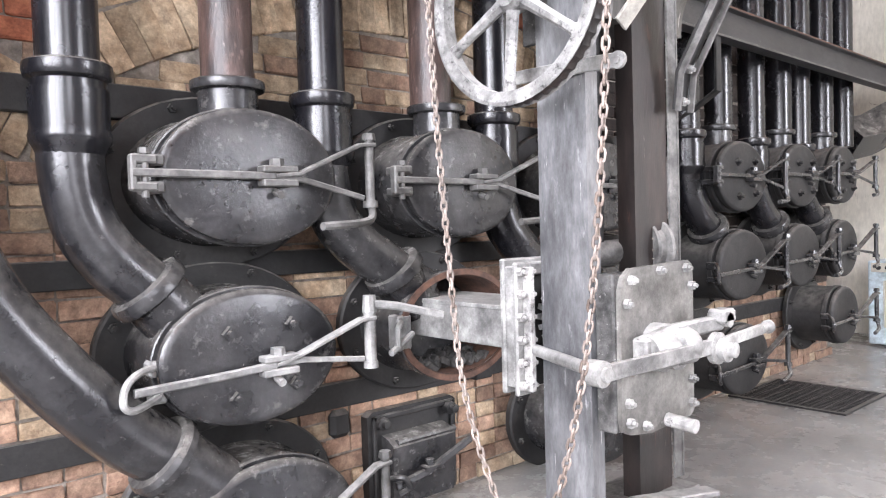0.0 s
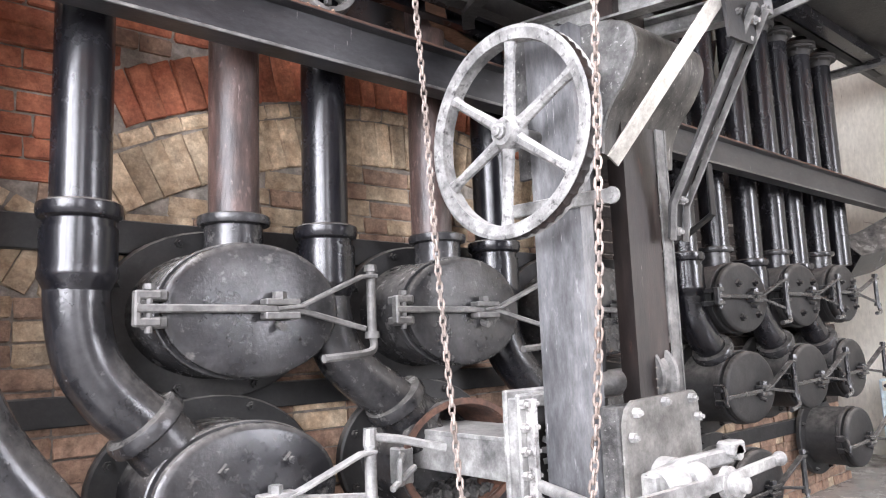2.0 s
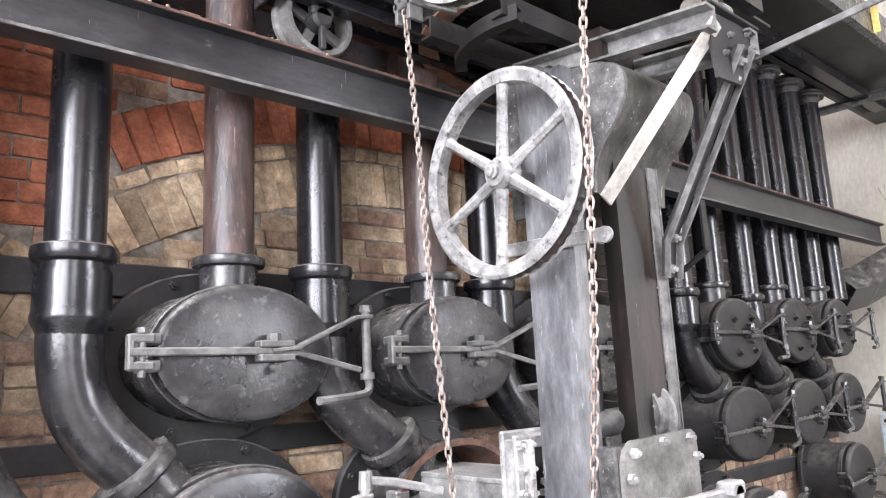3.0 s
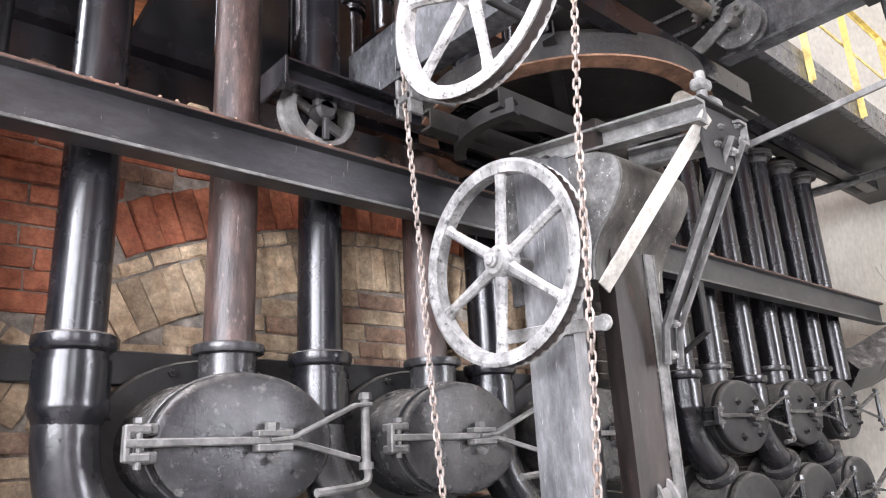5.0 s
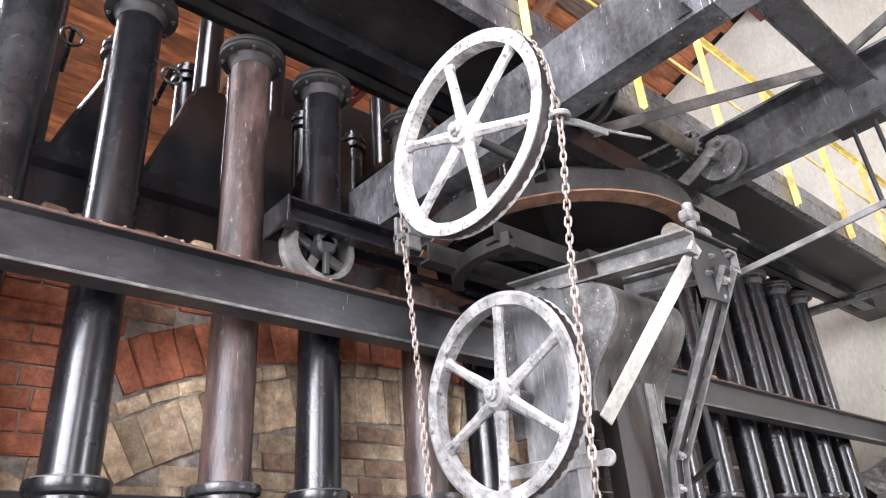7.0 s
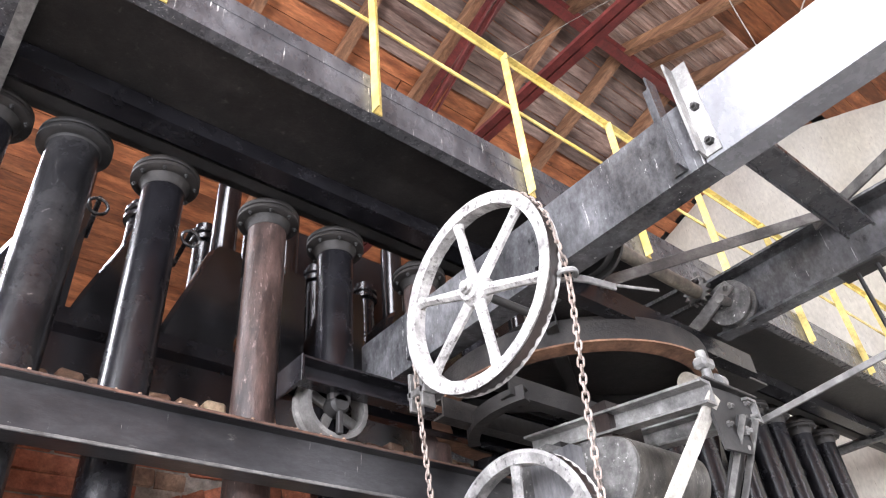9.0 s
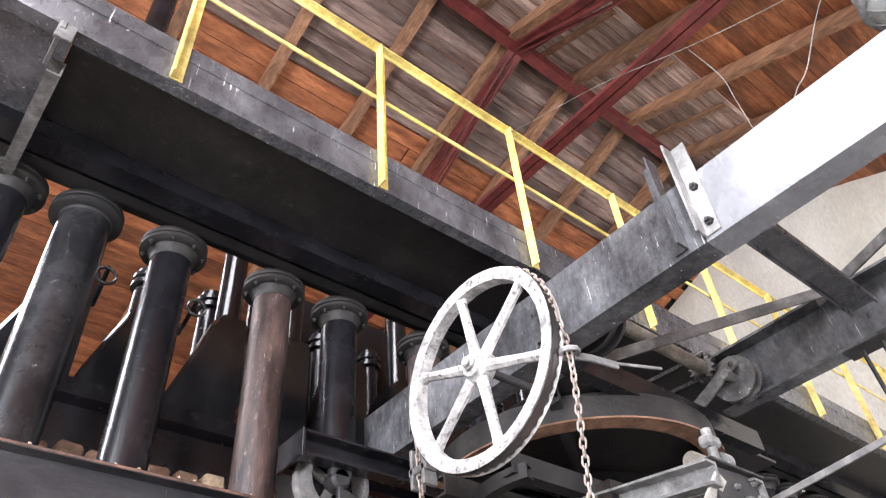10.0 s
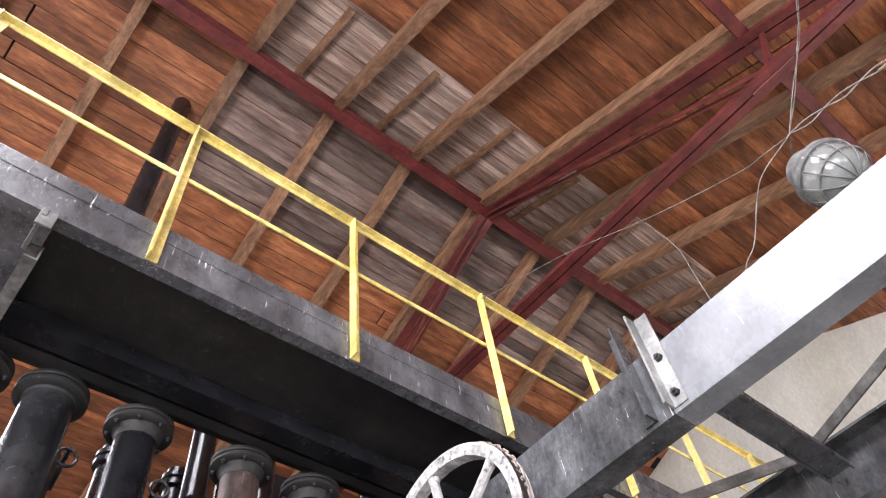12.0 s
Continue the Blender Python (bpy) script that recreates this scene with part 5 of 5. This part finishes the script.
# ---- coal and ash in the open retort ----
bm = bmesh.new()
rnd = random.Random(5)
for k in range(70):
    x, y = 2.045 + rnd.uniform(-0.2, 0.2), rnd.uniform(2.26, 2.5)
    s = rnd.uniform(0.012, 0.03)
    zz = MID_Z - 0.175 + 0.5 * (x - 2.045) ** 2
    m = Matrix.Translation((x, y, zz)) @ Euler((rnd.uniform(0, 3), rnd.uniform(0, 3), 0)).to_matrix().to_4x4()
    box(bm, -s, s, -s * 0.7, s * 0.7, -s * 0.6, s * 0.6, 0, m)
coke = solid("coke_heap", bm, DUSTCOAL, "ashy crumbs of coke inside the open retort", "coke", "stuff", base=(2.045, 2.4, MID_Z - 0.19))

# ---- wall clamp beside the fire door ----
bm = bmesh.new()
box(bm, 2.43, 2.55, 2.55, 2.602, 0.52, 0.64, 0.008)
clampw = solid("wall_clamp", bm, DARKIRON, "small dark iron clamp block set on the brickwork", "clamp", base=(2.49, 2.6, 0.58))
bm = bmesh.new()
box(bm, 1.58, 1.68, 2.55, 2.602, 0.40, 0.52, 0.02)
clampv = solid("wall_clamp", bm, DARKIRON, "small dark iron clamp block set on the brickwork", "clamp", base=(1.63, 2.6, 0.46))

# ---- floor grate ----
grate = thing("floor_grate", (5.3, 2.1, 0.0), "dark steel mesh grate let into the concrete floor", "grate")
bm = bmesh.new()
for a in ((4.93, 5.72, 1.72, 1.75), (4.93, 5.72, 2.49, 2.52), (4.93, 4.96, 1.75, 2.49), (5.69, 5.72, 1.75, 2.49)):
    box(bm, a[0], a[1], a[2], a[3], 0.001, 0.014)
part("rim", bm, DARKIRON, grate)
# flat dark sheet on the floor stands in for an unlit hollow
bm = bmesh.new()
box(bm, 4.96, 5.69, 1.75, 2.49, 0.0008, 0.003)
part("pit", bm, DARKIRON, grate)
for k in range(18):
    bm = bmesh.new()
    x = 4.985 + k * 0.0405
    box(bm, x, x + 0.008, 1.75, 2.49, 0.003, 0.012)
    part("bar", bm, DARKIRON, grate)
for k in range(9):
    bm = bmesh.new()
    y = 1.80 + k * 0.082
    box(bm, 4.96, 5.69, y, y + 0.006, 0.005, 0.0105)
    part("cross_rod", bm, DARKIRON, grate)

# ---- pale blue cabinet at the far wall ----
cab = thing("washing_machine", (8.05, 2.2, 0.0), "pale blue enamelled washing machine by the far wall", "washing machine")
bm = bmesh.new()
box(bm, 7.76, 8.36, 1.92, 2.52, 0.03, 0.85, 0.012)
body = part("cabinet", bm, APPLIANCE, cab)
bm = bmesh.new()
box(bm, 7.752, 7.76, 1.95, 2.49, 0.74, 0.83, 0.004)
part("control_panel", bm, PLASTER, body)
for yy in (2.42, 2.34):
    bm = bmesh.new()
    cyl(bm, (7.752, yy, 0.785), (7.735, yy, 0.785), 0.022, n=14)
    part("knob", bm, DARKIRON, body)
bm = bmesh.new()
box(bm, 7.748, 7.76, 2.0, 2.38, 0.2, 0.66, 0.01)
part("door_panel", bm, PLASTER, body)

# ---- black duct at the end wall ----
bm = bmesh.new()
tube(bm, [(7.15, 2.5, 2.0), (7.4, 2.4, 2.05), (8.7, 1.6, 2.75)], 0.2, 4)
solid("duct", bm, BLACK, "black sheet-metal duct slanting to the end wall", "duct", base=(7.4, 2.4, 2.0))

# ---- roof: trusses, rafters, boards ----
def truss(x):
    t = thing("roof_truss", (x, RIDGE_Y, 6.6), "oxide-red riveted steel roof truss", "roof truss", "roof trusses")
    for s, end in ((-1, -6.5), (1, 9.0)):
        bm = bmesh.new()
        for off in (-0.055, 0.055):
            prism(bm, [(-0.045, 0), (0.045, 0), (0.045, 0.01), (0.006, 0.01), (0.006, 0.10), (-0.006, 0.10), (-0.006, 0.01), (-0.045, 0.01)], (x + off, RIDGE_Y, RIDGE_Z - 0.36),
                  (1, 0, 0), (0, 0, 1), (0, 1, -s * SLOPE) if s > 0 else (0, -1, -SLOPE), abs(end - RIDGE_Y))
        part("top_chord", bm, REDSTEEL, t)
        bm = bmesh.new()
        for off in (-0.04, 0.04):
            flat_bar(bm, [(x + off, RIDGE_Y + s * 0.02, RIDGE_Z - 0.34), (x + off, RIDGE_Y + s * 3.05, 6.68)], 0.05, 0.012)
        part("diagonal", bm, REDSTEEL, t)
        bm = bmesh.new()
        flat_bar(bm, [(x, RIDGE_Y + s * 3.05, 6.66), (x, RIDGE_Y + s * 3.25, roof_z(RIDGE_Y + 3.25) - 0.34)], 0.05, 0.05)
        box(bm, x - 0.02, x + 0.02, RIDGE_Y + s * 3.05 - 0.2, RIDGE_Y + s * 3.05 + 0.2, 6.585, 6.77, 0.004)
        part("strut", bm, REDSTEEL, t)
    bm = bmesh.new()
    for off in (-0.05, 0.05):
        prism(bm, [(-0.04, 0), (0.04, 0), (0.04, 0.01), (0.006, 0.01), (0.006, 0.09), (-0.006, 0.09), (-0.006, 0.01), (-0.04, 0.01)], (x + off, -6.5, 6.60 - 0.0), (1, 0, 0), (0, 0, 1), (0, 1, 0), 15.5)
    part("tie_chord", bm, REDSTEEL, t)
    return t


truss(3.66)
truss(-1.9)
bm = bmesh.new()
prism(bm, i_section(0.12, 0.16, 0.012, 0.014), (-4.15, RIDGE_Y - 0.05, RIDGE_Z - 0.36), (0, 1, 0), (0, 0, 1), (1, 0, 0), 12.75)
solid("ridge_beam", bm, REDSTEEL, "oxide-red steel ridge beam under the roof", "beam", base=(0, RIDGE_Y, RIDGE_Z - 0.36))
for yy in (-0.75,):
    bm = bmesh.new()
    prism(bm, i_section(0.10, 0.14, 0.012, 0.014), (-4.15, yy, roof_z(yy) - 0.34), (0, 1, 0), (0, 0, 1), (1, 0, 0), 12.75)
    solid("purlin", bm, REDSTEEL, "oxide-red steel purlin under the rafters", "beam", base=(0, yy, roof_z(yy) - 0.34))
for k in range(-3, 9):
    rx = -0.5 + 1.02 * k
    for s, end in ((-1, -6.5), (1, 9.0)):
        bm = bmesh.new()
        prism(bm, [(-0.055, -0.20), (0.055, -0.20), (0.055, -0.045), (-0.055, -0.045)], (rx, RIDGE_Y, RIDGE_Z), (1, 0, 0), (0, 0, 1), (0, s, -SLOPE), abs(end - RIDGE_Y))
        solid("rafter", bm, RAFTER, "brown timber rafter under the roof boards", "rafter", base=(rx, RIDGE_Y, RIDGE_Z), group="rafters")

# wiring and the caged lamp
lamp = thing("bulkhead_lamp", (1.75, -0.37, 3.35), "grey caged bulkhead lamp hanging on loose wires", "lamp")
LC = Vector((1.888, -0.364, 3.58))
bm = bmesh.new()
ax = Vector((-0.15, -0.35, -0.92)).normalized()
turned(bm, LC, ax, [(0.03, -0.16), (0.07, -0.155), (0.085, -0.12), (0.09, -0.05), (0.125, -0.045), (0.128, -0.02), (0.12, -0.012)], 28)
part("housing", bm, PITTEDGREY, lamp, "grey enamelled lamp housing")
bm = bmesh.new()
turned(bm, LC, ax, [(0.108, -0.03), (0.11, 0.0), (0.105, 0.05), (0.085, 0.095), (0.05, 0.12), (0.015, 0.128)], 28)
part("glass_dome", bm, GLASS, lamp)
u, v, d = frame_of(ax)
for k in range(6):
    a = math.pi * k / 6
    w = u * math.cos(a) + v * math.sin(a)
    bm = bmesh.new()
    tube(bm, [LC + w * (0.122 * math.cos(b)) + d * (0.135 * math.sin(b)) for b in [math.pi * j / 16 for j in range(17)]], 0.0026, 6)
    part("cage_wire", bm, BAR, lamp)
bm = bmesh.new()
ringp = [LC + (u * math.cos(b) + v * math.sin(b)) * 0.105 + d * 0.07 for b in [2 * math.pi * j / 28 for j in range(29)]]
tube(bm, ringp, 0.003, 6)
part("cage_wire", bm, BAR, lamp)


def wire(name, pts, r=0.0024):
    bm = bmesh.new()
    tube(bm, smooth_path(pts, 6), r, 6)
    return solid(name, bm, WIRE, "thin loose grey wire hanging under the roof", "wire", base=pts[0], group="wires")


TL = LC - ax * 0.16
KNOT = Vector((1.77, -0.362, 3.75))
wire("wire", [TL, TL + Vector((-0.05, -0.02, 0.05)), KNOT], 0.0035)
for off in (0.0, 0.016):
    wire("wire", [KNOT, (1.86 + off, -0.50, 4.05), (1.98 - off, -0.70, 4.45), (2.0 + off, -0.82, 4.70), (2.2, -1.3, 5.8), (2.5, -1.7, 7.0)])
for phase in (0.0, math.pi):
    pts = []
    for k in range(15):
        f = k / 14
        p = Vector(KNOT).lerp(Vector((1.865, -0.775, 3.805)), f)
        pts.append(p + Vector((0.0, 0.012 * math.cos(phase + 9 * f), 0.016 * math.sin(phase + 9 * f))))
    wire("wire", pts + [Vector((2.1, -1.3, 4.0))], 0.003)
wire("wire", [KNOT, (1.80, -0.25, 3.80), (1.863, -0.118, 3.90), (1.926, 0.285, 4.15), (1.926, 0.758, 4.40), (2.032, 1.315, 4.75), (2.087, 1.50, 4.897)], 0.0022)
wire("wire", [KNOT, (1.77, -0.21, 3.69), (1.761, -0.135, 3.60), (1.775, -0.026, 3.45), (1.745, 0.03, 3.37), (1.72, 0.084, 3.26)], 0.0024)
wire("wire", [(1.945, 0.32, 4.17), (1.90, 0.25, 3.85), (1.827, 0.228, 3.60), (1.72, 0.20, 3.26)])
vent = bmesh.new()
cyl(vent, (0.26, 3.2, 5.6), (0.26, 3.2, 8.44), 0.085, n=20)
solid("vent_pipe", vent, BLACK, "black vent pipe rising through the roof boards", "pipe", base=(0.26, 3.2, 5.6))
wire("wire", [(8.58, 2.45, 3.2), (8.55, 2.3, 2.75), (8.55, 2.5, 2.45), (8.58, 2.75, 2.5)])

# ---- roof boards ----
def board_mesh(name, length, w, t, material):
    bm = bmesh.new()
    box(bm, -length / 2, length / 2, -w / 2, w / 2, -t, 0)
    me = bpy.data.meshes.new(name)
    bm.to_mesh(me)
    bm.free()
    me.materials.append(material)
    return me


BW = 0.18
BROWN_L, GREY_L = board_mesh("roof_board", 5.1, BW * 1.0734 - 0.006, 0.03, PLANK), board_mesh("roof_board_grey", 1.01, 0.114, 0.02, GREYPLANK)
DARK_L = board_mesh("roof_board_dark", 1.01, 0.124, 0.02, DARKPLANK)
roof_parent = bpy.data.objects["roof_cover"]
rnd = random.Random(11)
tilt = math.atan(SLOPE)
for s, end in ((-1, -6.6), (1, 9.1)):
    n = int(abs(end - RIDGE_Y) / BW)
    for j in range(n):
        y = RIDGE_Y + s * (BW * (j + 0.5))
        for k in range(3):
            x = -4.3 + 5.12 * k + (0.0 if j % 2 else 0.5)
            if s < 0 and SY0 - 0.13 < y < SY1 + 0.13:
                if k == 2:
                    continue
                x = SX1 + 2.56 + 5.12 * k
            if s > 0 and BY0 - 0.1 < y < BY1 + 0.1:
                if k == 2:
                    continue
                x = BX1 + 2.56 + 5.12 * k
            ob = new("roof_board", BROWN_L)
            ob.matrix_basis = Matrix.Translation((x, y, roof_z(y) + 0.03 + rnd.uniform(-0.006, 0.006))) @ Matrix.Rotation(-s * tilt, 4, "X")
            ob.parent = roof_parent

# weathered vent boards along the ridge, a darker brown on the north slope
for k in range(7):
    x = 1.03 + 1.02 * k
    for j in range(9):
        y = RIDGE_Y - 0.12 - 0.115 * j
        ob = new("roof_board", GREY_L)
        ob.matrix_basis = Matrix.Translation((x + 0.0, y, roof_z(y) - 0.008 + rnd.uniform(-0.008, 0.004))) @ Matrix.Rotation(tilt, 4, "X") @ Matrix.Rotation(rnd.uniform(-0.012, 0.012), 4, "Z")
        ob.parent = roof_parent
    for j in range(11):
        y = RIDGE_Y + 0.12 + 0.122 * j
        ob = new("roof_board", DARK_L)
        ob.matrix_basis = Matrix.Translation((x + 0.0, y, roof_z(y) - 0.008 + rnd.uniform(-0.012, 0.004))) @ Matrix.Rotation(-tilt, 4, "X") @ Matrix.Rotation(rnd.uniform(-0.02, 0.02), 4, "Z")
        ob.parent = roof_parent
    bm = bmesh.new()
    for s, ln in ((-1, 1.05),):
        prism(bm, [(-0.035, -0.085), (0.035, -0.085), (0.035, -0.045), (-0.035, -0.045)], (x, RIDGE_Y, RIDGE_Z), (1, 0, 0), (0, 0, 1), (0, s, -SLOPE), ln)
    bat = finish("batten", bm, RAFTER)
    bat.parent = roof_parent

# ---- bricks ----
def brick_mesh(name, w, h, d, material, chips):
    bm = bmesh.new()
    box(bm, -w / 2, w / 2, 0, d, -h / 2, h / 2, 0.005)
    r = random.Random(chips)
    for v in bm.verts:
        v.co += Vector((r.uniform(-1, 1), r.uniform(-0.5, 0.8), r.uniform(-1, 1))) * 0.0055
    me = bpy.data.meshes.new(name)
    bm.to_mesh(me)
    bm.free()
    me.materials.append(material)
    return me


KINDS = {}
for nm, material in (("red", REDBRICK), ("buff", FIREBRICK), ("smoked", PINKBRICK), ("darker", DARKBRICK)):
    for form, w in (("long", 0.249), ("short", 0.121), ("bat", 0.058), ("closer", 0.031)):
        KINDS[nm, form] = [brick_mesh("brick", w, 0.0695, 0.05, material, c) for c in range(3)]
    KINDS[nm, "wedge"] = [brick_mesh("brick", 0.0795, 0.208, 0.05, material, 7 + c) for c in range(3)]
    KINDS[nm, "head"] = [brick_mesh("brick", 0.118, 0.055, 0.05, material, 17 + c) for c in range(3)]

ARC_X, ARC_Z, ARC_R = 2.065, -0.48, 2.67
ARCHES = ((ARC_X, ARC_Z), (ARC_X - 2.98, ARC_Z - 0.26), (5.45, ARC_Z))
rnd = random.Random(3)
count = 0
rest = {"red": [], "buff": [], "smoked": [], "darker": []}


def lay(kind, form, x, z, turn=0.0):
    global count
    me = rnd.choice(KINDS[kind, form])
    m = Matrix.Translation((x + rnd.uniform(-0.002, 0.002), WALL_Y + rnd.uniform(-0.009, 0.006), z)) @ Matrix.Rotation(turn, 4, "Y") @ Matrix.Rotation(rnd.uniform(-0.01, 0.01), 4, "Y")
    if -0.1 < x < 2.6 and count < 300:
        ob = new("brick", me)
        ob.matrix_basis = m
        ob.parent = furnace
        count += 1
    else:
        rest[kind].append((me, m))


# arch rings over the benches
for cx, cz in ARCHES:
    for r0, kind, form, pitch in ((ARC_R + 0.108, "buff", "wedge", 0.083), (ARC_R + 0.25, "buff", "head", 0.124), (ARC_R + 0.395, "red", "wedge", 0.087)):
        span = 1.40 / r0
        n = int(2 * r0 * math.asin(min(1, span)) / pitch)
        for k in range(n + 1):
            a = (k - n / 2) * pitch / r0
            x, z = cx + r0 * math.sin(a), cz + r0 * math.cos(a)
            if z < 2.62 and 0 < z and not (kind == "red" and -0.4 < x < 0.70):
                lay("darker" if cx > 4 else kind, form, x, z, a)
# courses
for row in range(34):
    z = 0.04 + 0.0775 * row
    x = -0.6 + (0.13 if row % 2 else 0.0)

    def clear(a, w):
        """Whether a brick of width w laid from a keeps off the arch rings."""
        for px in (a + 0.006, a + w / 2, a + w - 0.006):
            c, cz = min(ARCHES, key=lambda q: abs(q[0] - px))
            for pz in (z - 0.03, z + 0.03):
                r = math.hypot(px - c, pz - cz)
                if abs(px - c) < 1.40 and not (px < 0.68 and r > ARC_R + 0.30) and ARC_R + 0.0 < r < ARC_R + 0.50:
                    return False
        return True

    while x < 6.9:
        form = "short" if rnd.random() < (0.55 if z < 1.9 else 0.3) else "long"
        sizes = [("long", 0.256), ("short", 0.128), ("bat", 0.064), ("closer", 0.036)]
        fit = [(f, w) for f, w in (sizes if form == "long" else sizes[1:]) if clear(x, w)]
        if not fit:
            x += 0.02
            continue
        form, w = fit[0]
        xc = x + w / 2
        x += w
        cx, cz = min(ARCHES, key=lambda c: abs(c[0] - xc))
        rr = math.hypot(xc - cx, z - cz)
        inside = abs(xc - cx) < 1.40 and not (xc < 0.68 and rr > ARC_R + 0.30)
        # bricks of the far bench above 0.72 m are near black
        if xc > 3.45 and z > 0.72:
            kind = "darker"
        elif inside and rr <= ARC_R + 0.05:
            kind = "buff" if rnd.random() < (0.6 if z > 1.7 else 0.3) else "smoked"
        else:
            kind = "red" if z > 1.95 and rnd.random() < 0.85 else ("smoked" if rnd.random() < 0.7 else "buff")
        if z < 2.62:
            lay(kind, form, xc, z)
# a course of bricks on end along the top of the furnace
for k in range(60):
    x = -1.9 + 0.122 * k
    bm = bmesh.new()
    box(bm, -0.05, 0.05, -0.07, 0.07, -0.15, 0.15, 0.012)
    ob = part("brick", bm, FIREBRICK if rnd.random() < 0.45 else PINKBRICK, furnace)
    ob.matrix_basis = ob.matrix_basis @ Matrix.Translation((x, 2.70 + rnd.uniform(-0.015, 0.01), 2.745 + rnd.uniform(-0.02, 0.015))) @ Matrix.Rotation(rnd.uniform(-0.12, 0.12), 4, "Z") @ Matrix.Rotation(rnd.uniform(-0.05, 0.05), 4, "Y")
for kind, some in rest.items():
    verts, faces = [], []
    for me, m in some:
        base = len(verts)
        verts += [tuple(m @ v.co) for v in me.vertices]
        faces += [tuple(base + i for i in f.vertices) for f in me.polygons]
    me = bpy.data.meshes.new("brickwork")
    me.from_pydata(verts, [], faces)
    me.materials.append({"red": REDBRICK, "buff": FIREBRICK, "smoked": PINKBRICK, "darker": DARKBRICK}[kind])
    ob = new("brickwork", me)
    ob.parent = furnace
    tagged(ob, kind="stuff")
